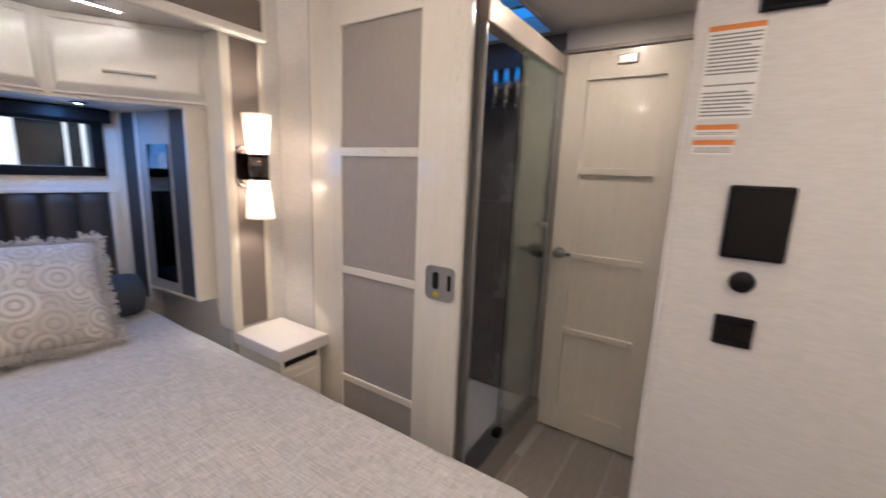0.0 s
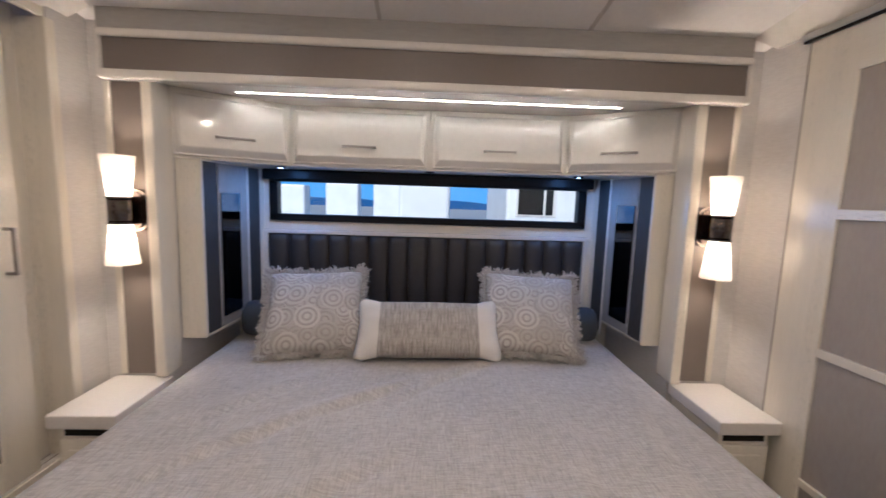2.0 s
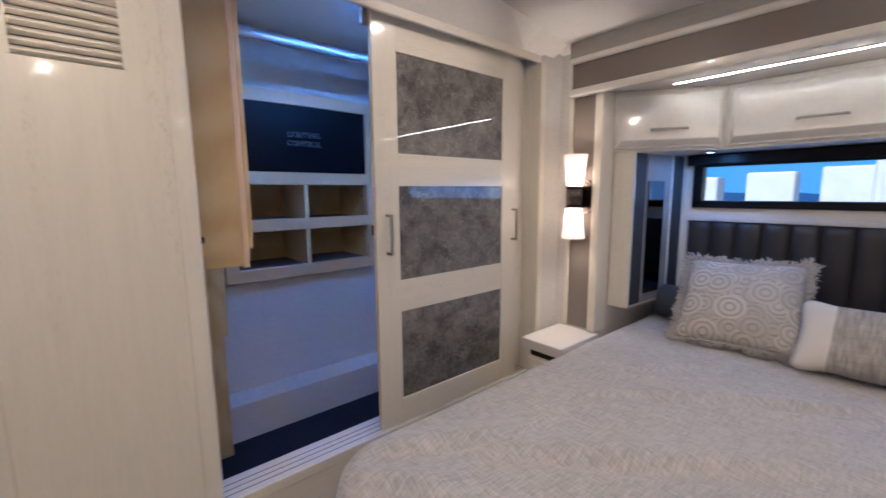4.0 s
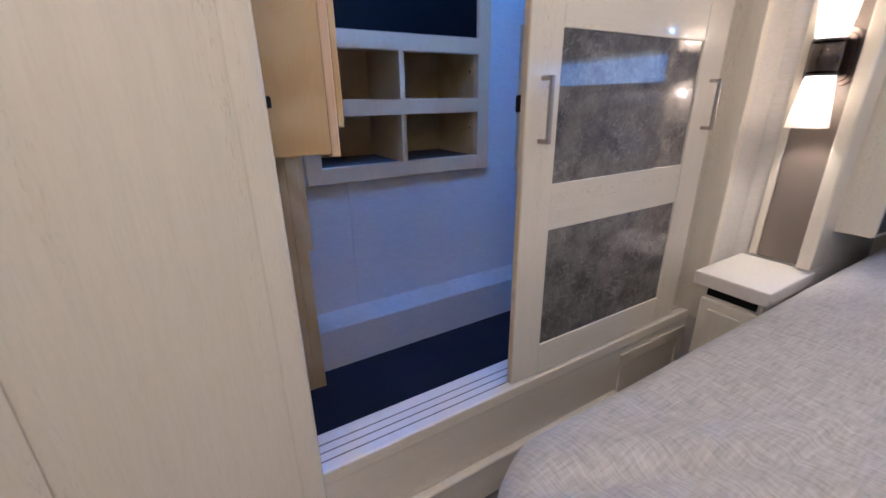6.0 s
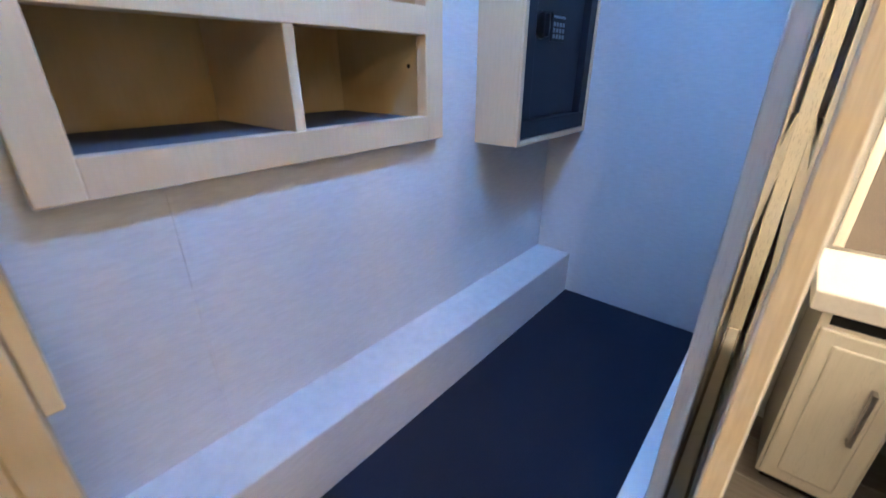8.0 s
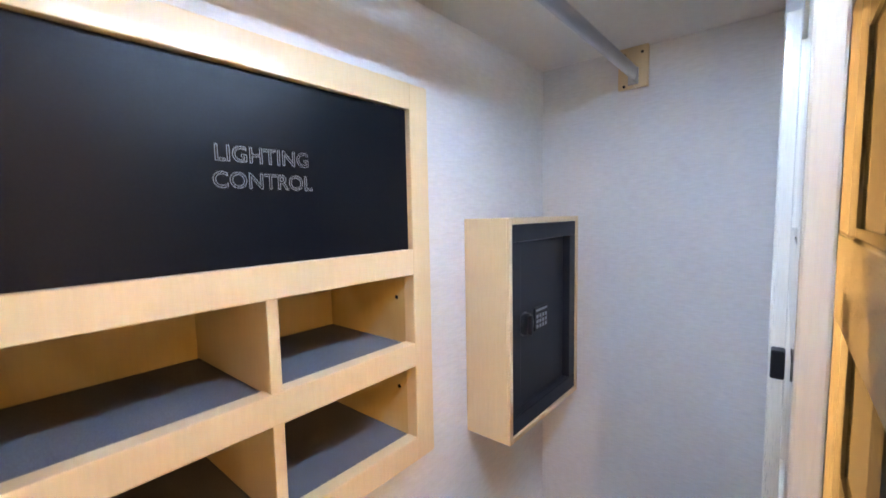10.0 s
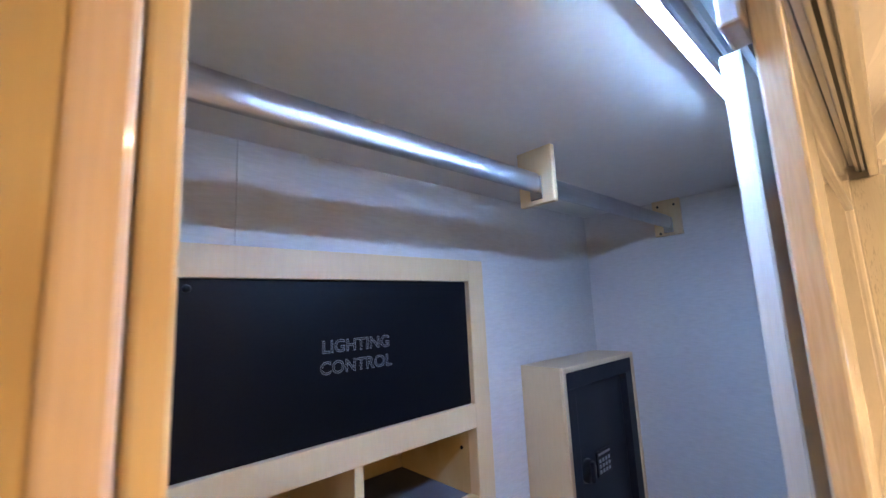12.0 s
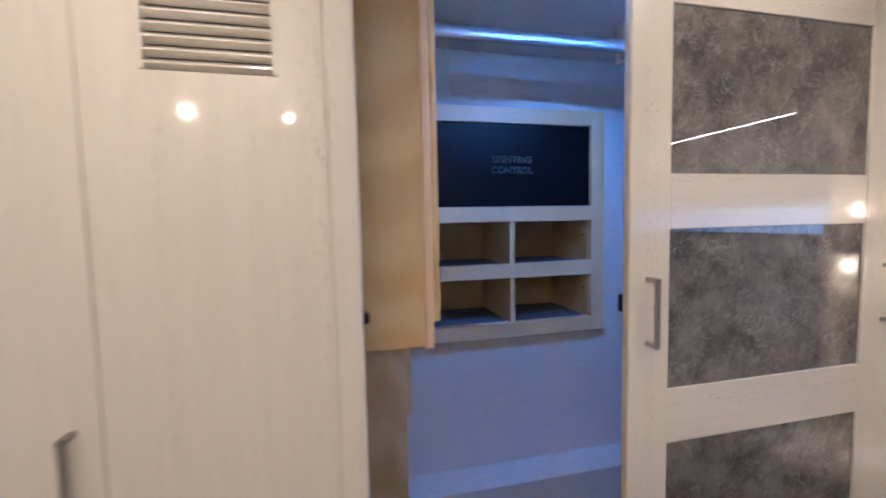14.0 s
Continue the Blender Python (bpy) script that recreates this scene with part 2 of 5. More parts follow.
def ring_material():
    """Cushion cloth embroidered with large and small rings of pale cord."""
    m, n, l, s = graph("ring_embroidery")
    tc = n.new("ShaderNodeTexCoord")
    weave = noisy(n, l, coords(n, l), 320, 3.0)
    col = ramp(n, l, weave, (0.44, 0.415, 0.385), (0.53, 0.50, 0.465), 0.35, 0.65)
    height = None
    for scale, reach, turns, offset in ((7.0, 0.60, 21.0, 0.0), (5.2, 0.50, 27.0, 3.7), (3.6, 0.42, 36.0, 8.1)):
        shift = n.new("ShaderNodeVectorMath")
        shift.inputs[1].default_value = (offset, offset * 0.6, 0)
        l.new(tc.outputs["UV"], shift.inputs[0])
        v = n.new("ShaderNodeTexVoronoi")
        v.voronoi_dimensions = "2D"
        v.inputs["Scale"].default_value, v.inputs["Randomness"].default_value = scale, 0.85
        l.new(shift.outputs[0], v.inputs["Vector"])
        wave, sine, line = n.new("ShaderNodeMath"), n.new("ShaderNodeMath"), n.new("ShaderNodeMapRange")
        wave.operation, sine.operation, wave.inputs[1].default_value = "MULTIPLY", "SINE", turns
        l.new(v.outputs["Distance"], wave.inputs[0])
        l.new(wave.outputs[0], sine.inputs[0])
        line.inputs[1].default_value, line.inputs[2].default_value = -0.75, 0.25
        l.new(sine.outputs[0], line.inputs[0])
        inside = ramp(n, l, v.outputs["Distance"], (1, 1, 1), (0, 0, 0), reach, reach + 0.03)
        grey = n.new("ShaderNodeRGBToBW")
        l.new(v.outputs["Color"], grey.inputs[0])
        cord = ramp(n, l, grey.outputs[0], (0.48, 0.455, 0.42), (0.60, 0.57, 0.53), 0.25, 0.75)
        disc = mix(n, l, line.outputs[0], (0.425, 0.40, 0.365), cord)
        col = mix(n, l, inside, col, disc)
        height = mix(n, l, inside, height if height else (0.4, 0.4, 0.4), line.outputs[0])
    l.new(col, s.inputs["Base Color"])
    s.inputs["Roughness"].default_value = 0.85
    bumped(n, l, s, height, 0.9, 0.005)
    return m


def rib_material():
    """Cross-ribbed grey-beige cushion cloth."""
    m, n, l, s = graph("ribbed_weave")
    a = noisy(n, l, coords(n, l, (1.0, 0.10, 0.10)), 130, 3.0)
    b = noisy(n, l, coords(n, l, (0.10, 1.0, 0.4)), 150, 2.0)
    both = mix(n, l, 0.2, a, b)
    l.new(ramp(n, l, both, (0.26, 0.238, 0.215), (0.48, 0.45, 0.415), 0.36, 0.64), s.inputs["Base Color"])
    s.inputs["Roughness"].default_value = 0.9
    bumped(n, l, s, both, 0.9, 0.006)
    return m


def plank_material():
    m, n, l, s = graph("wood_look_tile")
    info = n.new("ShaderNodeObjectInfo")
    grain = noisy(n, l, coords(n, l, (7, 0.6, 1)), 14.0, 6.0)
    col = ramp(n, l, grain, (0.255, 0.225, 0.20), (0.33, 0.30, 0.27), 0.35, 0.65)
    tone = ramp(n, l, info.outputs["Random"], (0.95, 0.95, 0.95), (1.05, 1.045, 1.04), 0.0, 1.0)
    l.new(mix(n, l, 1.0, col, tone, "MULTIPLY"), s.inputs["Base Color"])
    s.inputs["Roughness"].default_value = 0.38
    bumped(n, l, s, grain, 0.06)
    return m


def glow(name, colour, strength, base=0.8):
    m, n, l, s = graph(name)
    s.inputs["Base Color"].default_value = (base, base, base, 1)
    s.inputs["Specular IOR Level"].default_value = 0.5 if base else 0.0
    s.inputs["Emission Color"].default_value, s.inputs["Emission Strength"].default_value = (*colour, 1), strength
    return m


def glass(name, tint, rough=0.0):
    m, n, l, s = graph(name)
    s.inputs["Base Color"].default_value = (*tint, 1)
    s.inputs["Roughness"].default_value = rough
    s.inputs["Transmission Weight"].default_value, s.inputs["IOR"].default_value = 1.0, 1.45
    return m


def frosted(name, colour, passed=(0.82, 0.765, 0.69), clear_share=0.18):
    """Satin glass: scatters the light of the bulb behind it, with a faint clear share and a soft sheen."""
    m, n, l, s = graph(name)
    s.inputs["Base Color"].default_value = (*colour, 1)
    s.inputs["Roughness"].default_value = 0.3
    through_, clear = n.new("ShaderNodeBsdfTranslucent"), n.new("ShaderNodeBsdfTransparent")
    through_.inputs[0].default_value = (*passed, 1)
    a, b = n.new("ShaderNodeMixShader"), n.new("ShaderNodeMixShader")
    a.inputs[0].default_value, b.inputs[0].default_value = 0.72, clear_share
    l.new(s.outputs[0], a.inputs[1])
    l.new(through_.outputs[0], a.inputs[2])
    l.new(a.outputs[0], b.inputs[1])
    l.new(clear.outputs[0], b.inputs[2])
    l.new(b.outputs[0], n["Material Output"].inputs["Surface"])
    return m


PEACH = surf("pale_birch_edge", (0.66, 0.465, 0.265), (0.73, 0.545, 0.345), 0.4, 30, (7, 7, 0.4), 0.06, coat=0.2)
BIRCH, MARBLE, RINGS, RIBS, PLANK = birch_material(), marble_material(), ring_material(), rib_material(), plank_material()
LINEN = linen_material("linen_spread", (0.335, 0.322, 0.311), (0.60, 0.58, 0.563), 200)
SHADE = frosted("frosted_shade", (0.90, 0.86, 0.80))
BULB = glow("bulb", WARM, 640.0)
LEDWARM = glow("warm_led", (1.0, 0.74, 0.46), 82.0)
LEDCOOL = glow("cool_led", COOL, 180.0)
PUCK = glow("puck_lens", WARM, 8.0)
COOLPUCK = glow("cool_puck_lens", (0.7, 0.85, 1.0), 8.0)
PANE = glass("window_glass", (0.96, 0.98, 1.0))
# skylight pane: the blue of daylight is put into the pane colour
SKYGLOW = frosted("skyglow_acrylic", (0.3, 0.6, 0.9), (0.28, 0.60, 0.95), 0.05)
SHOWERGLASS = glass("shower_glass", (0.86, 0.93, 0.90))
MIRROR = surf("smoked_mirror", (0.04, 0.043, 0.05), (0.045, 0.05, 0.058), 0.04, 20, (1, 1, 1), 0.0, metal=1.0, spread=0.01)


# ---- builders ----
def block(bm, x0, x1, y0, y1, z0, z1, bevel=0.0, seg=2):
    """Adds a box with rounded edges to bm."""
    x0, x1, y0, y1, z0, z1 = min(x0, x1), max(x0, x1), min(y0, y1), max(y0, y1), min(z0, z1), max(z0, z1)
    m = Matrix.LocRotScale(((x0 + x1) / 2, (y0 + y1) / 2, (z0 + z1) / 2), None, (x1 - x0, y1 - y0, z1 - z0))
    made = bmesh.ops.create_cube(bm, size=1.0, matrix=m)["verts"]
    if bevel > 0:
        edges = list({e for v in made for e in v.link_edges})
        off = min(bevel, 0.45 * min(x1 - x0, y1 - y0, z1 - z0))
        bmesh.ops.bevel(bm, geom=edges, offset=off, segments=seg, affect="EDGES", profile=0.5)
    return bm


def tube(bm, a, b, r0, r1=None, sides=20, caps=True):
    """Adds a round bar from a to b."""
    a, b = Vector(a), Vector(b)
    turn = (b - a).to_track_quat("Z", "Y").to_matrix().to_4x4()
    m = Matrix.Translation((a + b) / 2) @ turn
    bmesh.ops.create_cone(bm, cap_ends=caps, segments=sides, radius1=r0, radius2=r0 if r1 is None else r1, depth=(b - a).length, matrix=m)
    return bm


def prism(bm, outline, axis, lo, hi):
    """Adds a closed outline of points (u, v), drawn out along an axis from lo to hi."""
    def at(u, v, w):
        return {"x": (w, u, v), "y": (u, w, v), "z": (u, v, w)}[axis]
    a = [bm.verts.new(at(u, v, lo)) for u, v in outline]
    b = [bm.verts.new(at(u, v, hi)) for u, v in outline]
    bm.faces.new(a), bm.faces.new(b)
    for k in range(len(a)):
        bm.faces.new((a[k], a[(k + 1) % len(a)], b[(k + 1) % len(a)], b[k]))
    bmesh.ops.recalc_face_normals(bm, faces=bm.faces)
    return bm


def rounded(u, v, w, h, rad):
    """Outline of a rectangle with round corners about (u, v); w and h are half its sides."""
    pts = []
    for cu, cv, a0 in ((w - rad, h - rad, 0), (rad - w, h - rad, 90), (rad - w, rad - h, 180), (w - rad, rad - h, 270)):
        pts += [(u + cu + rad * math.cos(radians(a0 + 15 * k)), v + cv + rad * math.sin(radians(a0 + 15 * k))) for k in range(7)]
    return pts


def linked(name, bm, material, smooth=False):
    data = bpy.data.meshes.new(name)
    bm.to_mesh(data)
    bm.free()
    data.materials.append(material)
    if smooth:
        for p in data.polygons:
            p.use_smooth = True
    return new(name, data)


def part(name, bm, material, parent, label="", smooth=False):
    ob = linked(name, bm, material, smooth)
    ob.parent = parent
    if parent.type == "EMPTY":
        ob.matrix_parent_inverse = Matrix.Translation(-parent.location)
    if label:
        tagged(ob, label)
    return ob


def thing(name, at, label, category, group="", kind=""):
    ob = new(name)
    ob.location = at
    return tagged(ob, label, category, group, kind)


def solid(name, box, material, label, category="wall", bevel=0.0):
    """A piece of the setting: one box."""
    return tagged(linked(name, block(bmesh.new(), *box, bevel), material), label, category, kind="structure")


def bx(name, box, material, parent, label="", bevel=0.003):
    return part(name, block(bmesh.new(), *box, bevel), material, parent, label)


def bar_handle(parent, a, b, out, thick=0.012, reach=0.035):
    """A square bar handle from a to b, standing off its door along out."""
    a, b, out = Vector(a), Vector(b), Vector(out)
    h = thick / 2
    bm = bmesh.new()
    lo = Vector([min(a[k], b[k]) for k in range(3)]) + out * reach
    hi = Vector([max(a[k], b[k]) for k in range(3)]) + out * reach
    block(bm, lo.x - h, hi.x + h, lo.y - h, hi.y + h, lo.z - h, hi.z + h, 0.003)
    for p in (a, b):
        q = p + out * reach
        block(bm, min(p.x, q.x) - h, max(p.x, q.x) + h, min(p.y, q.y) - h, max(p.y, q.y) + h, min(p.z, q.z) - h, max(p.z, q.z) + h, 0.002)
    return part("handle", bm, NICKEL, parent, "brushed nickel bar handle")


# ---- the setting ----
def roof(x):
    """Height of the gently arched bedroom ceiling."""
    return 2.358 - 0.0594 * (x + 0.4) ** 2


WEST, EAST, NORTH, SOUTH = -1.85, 1.35, 1.19, -1.70
CW, CS, CFLOOR, CTOP = -1.937, -2.68, 0.2, 2.275

# bedroom floor slab and closet floor
floor = solid("floor", (-2.64, 1.45, -1.93, 2.35, -0.12, -0.004), GROUT, "pale grout bed under wood-look floor tiles", "floor")
solid("closet_floor", (-2.0, 0.62, -2.75, -1.905, 0.0, CFLOOR), CARPET, "dark navy carpet on the raised closet floor", "floor")

# arched ceiling with joint strips
bm = bmesh.new()
xs = [-2.0 + 0.17 * k for k in range(21)]
outline = [(x, roof(x)) for x in xs] + [(x, roof(x) + 0.06) for x in reversed(xs)]
prism(bm, outline, "y", -1.80, 1.30)
tagged(linked("ceiling", bm, CEIL), "off-white arched ceiling boards with thin joint strips", "ceiling", kind="structure")

for k, y in enumerate((-0.50, 0.36)):
    low = [(x, roof(x) - 0.004) for x in xs] + [(x, roof(x) + 0.004) for x in reversed(xs)]
    bm = prism(bmesh.new(), low, "y", y - 0.008, y + 0.008)
    tagged(linked("ceiling_trim_%d" % (k + 1), bm, STRIP), "thin beige joint strip across the ceiling", "trim", kind="structure")

# north wall: behind the sliding door, the doorway, and the panel with the controls
wall_north = solid("wall_north", (-2.6, -0.83, NORTH, 1.25, 0, 2.42), PAPER, "light grey textured wallpaper wall")
solid("wall_north_controls", (-0.135, EAST + 0.1, 1.215, 1.285, 0, 2.42), PAPER, "light grey streaked wallpaper wall beside the doorway")
solid("wall_north_header", (-0.83, -0.135, 1.215, 1.275, 2.215, 2.42), IVORY_X, "ivory header over the bathroom doorway", "header")
bx("corner_trim", (-0.150, -0.131, 1.207, 1.29, 0, 2.42), PAPER, wall_north, "wallpapered corner bead", 0.006)
# the shadow line at the joint is a taupe strip on the wall
bx("joint_strip", (-1.612, -1.602, 1.178, 1.192, 0, 2.19), TAUPE, wall_north, "taupe strip drawn for the shadow line beside the door")
# west wall either side of the bed recess
for name, y0, y1 in (("wall_west_a", 0.897, 1.25), ("wall_west_b", -1.76, -1.457)):
    solid(name, (-1.93, WEST, y0, y1, 0, 2.4), PAPER, "light grey wallpaper wall beside the bed recess")
# bed recess: side walls, back wall with the window opening, soffit
solid("recess_side_north", (-2.62, -1.86, 0.905, 0.96, 0, 2.02), PAPER, "side wall of the bed recess")
solid("recess_side_south", (-2.62, -1.86, -1.51, -1.455, 0, 2.02), PAPER, "side wall of the bed recess")
WY0, WY1, WZ0, WZ1 = -1.235, 0.69, 1.39, 1.655
bm = bmesh.new()
for box in ((-2.64, -2.555, -1.51, 0.96, 0, WZ0), (-2.64, -2.555, -1.51, 0.96, WZ1, 2.05), (-2.64, -2.555, -1.51, WY0, WZ0, WZ1), (-2.64, -2.555, WY1, 0.96, WZ0, WZ1)):
    block(bm, *box)
tagged(linked("wall_west", bm, IVORY_Y), "ivory wall at the head of the bed with a long window", "wall", kind="structure")
solid("soffit", (-2.64, -1.75, -1.50, 0.95, 2.0, 2.05), GLOSS, "glossy ivory soffit over the bed cabinets", "ceiling")
solid("recess_head", (-1.80, -1.752, -1.615, 1.065, 2.05, 2.42), HEADGREY, "grey board between valance and ceiling", "wall")
# south wall: opening to the closet, base below it, beam above it
solid("wall_south_west", (-2.0, -1.665, -1.90, -1.728, 0, 2.42), PAPER, "light wallpaper wall beside the closet opening")
solid("wall_south_base", (-1.665, 0.0, -1.90, -1.777, 0, 0.405), IVORY_X, "ivory base under the closet doors", "base")
# next two walls are never in view, added to enclose the room's light
solid("wall_south_side", (0.95, EAST + 0.1, -1.81, -1.75, 0, 2.42), PAPER, "unseen wall added to close the room beyond the tall cabinet")
solid("wall_east", (EAST, EAST + 0.08, -1.81, 1.29, 0, 2.42), PAPER, "unseen wall added to close the room behind the walk")
solid("closet_wall_west", (-2.02, CW, -2.75, -1.90, 0, 2.36), PAPER, "light grey textured wallpaper closet wall")
solid("closet_wall_east", (0.56, 0.62, -2.75, -1.80, 0, 2.36), PAPER, "plain closet end wall")
CX0, CX1, CZ0, CZ1 = -1.118, -0.295, 1.035, 1.985
bm = bmesh.new()
for box in ((-2.02, 0.62, -2.74, CS, 0, CZ0), (-2.02, 0.62, -2.74, CS, CZ1, 2.36), (-2.02, CX0, -2.74, CS, CZ0, CZ1), (CX1, 0.62, -2.74, CS, CZ0, CZ1)):
    block(bm, *box)
back = tagged(linked("closet_wall_back", bm, PAPER), "light textured wallpaper closet wall with a built-in cubby", "wall", kind="structure")
bx("joint_strip", (-0.433, -0.427, CS - 0.002, CS + 0.003, 0.385, 0.99), PAPER, back, "thin wallpaper joint strip", 0.001)
bx("joint_strip", (-0.433, -0.428, CS - 0.002, CS + 0.0025, 2.03, CTOP), PAPER, back, "thin wallpaper joint strip", 0.001)
solid("closet_ledge", (CW, 0.5, CS - 0.01, -2.512, CFLOOR - 0.01, 0.396), PAPER, "wallpapered box ledge along the closet wall", "ledge", 0.004)
solid("closet_ceiling", (-2.02, 0.62, -2.75, -1.879, CTOP, CTOP + 0.06), CEIL, "off-white closet ceiling", "ceiling")
# unseen board, added so no light passes above the tracks
solid("closet_roof_gap", (-2.02, 0.62, -1.91, -1.745, 2.30, 2.36), CEIL, "unseen board closing the gap over the sliding-door tracks", "ceiling")


def crown(name, y_wall, y_room, z_wall, depth, label):
    """A sloped board from the wall up to the arched ceiling."""
    bm = bmesh.new()
    low, high = [], []
    for k in range(14):
        x = -1.76 + k * 0.245
        low.append((bm.verts.new((x, y_wall, z_wall)), bm.verts.new((x, y_wall + depth, z_wall))))
        high.append((bm.verts.new((x, y_room, roof(x) + 0.01)), bm.verts.new((x, y_room + depth, roof(x) + 0.01))))
    for k in range(13):
        bm.faces.new((low[k][0], low[k + 1][0], high[k + 1][0], high[k][0]))
        bm.faces.new((low[k][1], high[k][1], high[k + 1][1], low[k + 1][1]))
        bm.faces.new((low[k][0], low[k][1], low[k + 1][1], low[k + 1][0]))
    bmesh.ops.recalc_face_normals(bm, faces=bm.faces)
    return tagged(linked(name, bm, GLOSS), label, "trim", kind="structure")


crown("crown_trim_north", 1.165, 1.03, 2.215, 0.05, "sloped ivory cornice over the sliding bathroom door")
crown("crown_trim_south", -1.735, -1.62, 2.20, -0.05, "sloped ivory cornice over the closet opening")

# closet opening trims
opening = thing("closet_opening_trim", (-0.8, -1.76, 0), "ivory trim and rails round the closet opening", "trim", kind="structure")
bx("top_rail", (-1.73, 0.05, -1.755, -1.735, 2.165, 2.225), IVORY_X, opening, "ivory fascia over the sliding doors", 0.005)
# shade of the gap above the doors, put in as a solid black block
bx("rail_gap_shade", (-1.73, 0.05, -1.79, -1.756, 2.206, 2.225), BLACK, opening, "black block for the shade in the gap over the doors", 0.0)
bx("track_end_block", (-1.664, -1.40, -1.842, -1.79, 2.203, 2.237), TAUPE, opening, "dark end block of the tracks", 0.0)
bx("front_track", (-1.66, 0.0, -1.776, -1.757, 2.182, 2.205), ALU, opening, "aluminium front track", 0.003)
bx("track_groove", (-1.66, 0.0, -1.769, -1.764, 2.1805, 2.1825), BLACK, opening, "dark track groove", 0.0)
bx("jamb", (-1.70, -1.655, -1.90, -1.726, 0.40, 2.166), IVORY, opening, "", 0.005)
bx("jamb", (-0.002, 0.054, -1.90, -1.752, 0.0, 2.3), IVORY, opening, "", 0.006)
bx("top_track", (-1.66, 0.0, -1.878, -1.785, 2.262, 2.30), ALU, opening, "aluminium top track", 0.002)
for y in (-1.80, -1.824, -1.848, -1.872):
    bx("track_lip", (-1.66, 0.0, y - 0.003, y + 0.003, 2.238, 2.263), ALU, opening, "aluminium track lip", 0.001)
bx("sill", (-1.664, 0.0, -1.915, -1.784, 0.405, 0.425), GLOSS, opening, "white sill", 0.002)
for y in (-1.812, -1.842, -1.872):
    bx("groove", (-1.66, 0.0, y - 0.0022, y + 0.0022, 0.4245, 0.4258), TAUPE, opening, "dark sliding groove", 0.0)
bx("sill_lip", (-1.70, 0.0, -1.784, -1.771, 0.385, 0.429), IVORY_X, opening, "rounded ivory sill lip", 0.004)

# bathroom and shower beyond the doorway
BN = 2.165
solid("bath_wall_north", (-0.80, 0.5, BN, BN + 0.08, 0, 2.25), PAPER, "light wall round the bathroom door")
# out of view; its place is assumed, to close the hallway
solid("bath_wall_east", (0.40, 0.47, 1.28, BN + 0.05, 0, 2.25), PAPER, "unseen wall added to close the bathroom side")
bm = bmesh.new()
for box in ((-1.80, -1.30, 1.25, 2.3, 2.21, 2.26), (-0.87, 0.5, 1.25, 2.3, 2.21, 2.26), (-1.30, -0.87, 1.25, 1.62, 2.21, 2.26), (-1.30, -0.87, 2.15, 2.3, 2.21, 2.26)):
    block(bm, *box)
tagged(linked("bath_ceiling", bm, CEIL), "off-white bathroom ceiling with a skylight opening", "ceiling", kind="structure")
for name, box in (("shower_wall_west", (-1.80, -1.74, 1.25, 2.26, 0, 2.22)), ("shower_wall_north", (-1.80, -0.80, 2.205, 2.27, 0, 2.22)), ("shower_wall_south", (-1.80, -0.83, 1.251, 1.30, 0, 2.22))):
    solid(name, box, DARKGROUT, "shower wall behind the tiles")
solid("shower_pan", (-1.74, -0.86, 1.30, 2.205, 0, 0.09), PAN, "light grey speckled shower pan", "shower pan")
solid("shower_curb", (-0.87, -0.765, 1.29, BN, 0, 0.165), ALU, "grey shower curb", "curb", 0.006)
skylight = thing("skylight", (-1.08, 1.88, 2.26), "shower skylight, the blue of the sky's glow put into its panes", "skylight", kind="structure")
for box in ((-1.31, -0.86, 1.61, 1.63, 2.205, 2.31), (-1.31, -0.86, 2.14, 2.16, 2.205, 2.31), (-1.31, -1.29, 1.63, 2.14, 2.205, 2.31), (-0.88, -0.86, 1.63, 2.14, 2.205, 2.31), (-1.29, -0.88, 1.87, 1.90, 2.25, 2.31)):
    bx("frame", box, GLOSS, skylight)
for y0, y1 in ((1.63, 1.87), (1.90, 2.14)):
    bx("pane", (-1.29, -0.88, y0, y1, 2.295, 2.30), SKYGLOW, skylight, "translucent pane coloured with the sky's blue glow", 0.0)
solid("backing_shell_north", (-2.0, 1.6, 2.36, 2.40, -0.1, 2.5), WHITESHELL, "outer shell of the coach", "shell")


# ---- bedroom: built-in pieces ----
valance = thing("valance", (-1.74, -0.28, 2.07), "taupe vinyl valance framed in ivory across the bed recess", "valance")
bx("panel", (-1.765, -1.742, -1.595, 1.045, 2.00, 2.15), TAUPE, valance, "smooth taupe vinyl panel", 0.002)
part("top_rail", block(bmesh.new(), -1.77, -1.724, -1.61, 1.06, 2.133, 2.166, 0.014, 6), GLOSS, valance, "rounded glossy ivory rail", True)
part("bottom_rail", block(bmesh.new(), -1.78, -1.730, -1.61, 1.06, 1.975, 2.012, 0.010, 5), GLOSS, valance, "rounded glossy ivory rail", True)
bx("end_rail", (-1.77, -1.729, -1.612, -1.59, 1.98, 2.16), GLOSS, valance, "", 0.006)
bx("end_rail", (-1.77, -1.729, 1.04, 1.062, 1.98, 2.16), GLOSS, valance, "", 0.006)

led = thing("led_strip", (-1.985, -0.28, 2.0), "thin warm LED strip under the soffit, lit", "light strip")
bx("channel", (-1.997, -1.973, -1.19, 0.63, 1.997, 2.0005), GLOSS, led, "white channel", 0.0)
bx("diffuser", (-1.987, -1.983, -1.18, 0.62, 1.9955, 1.998), LEDWARM, led, "glowing diffuser", 0.0)


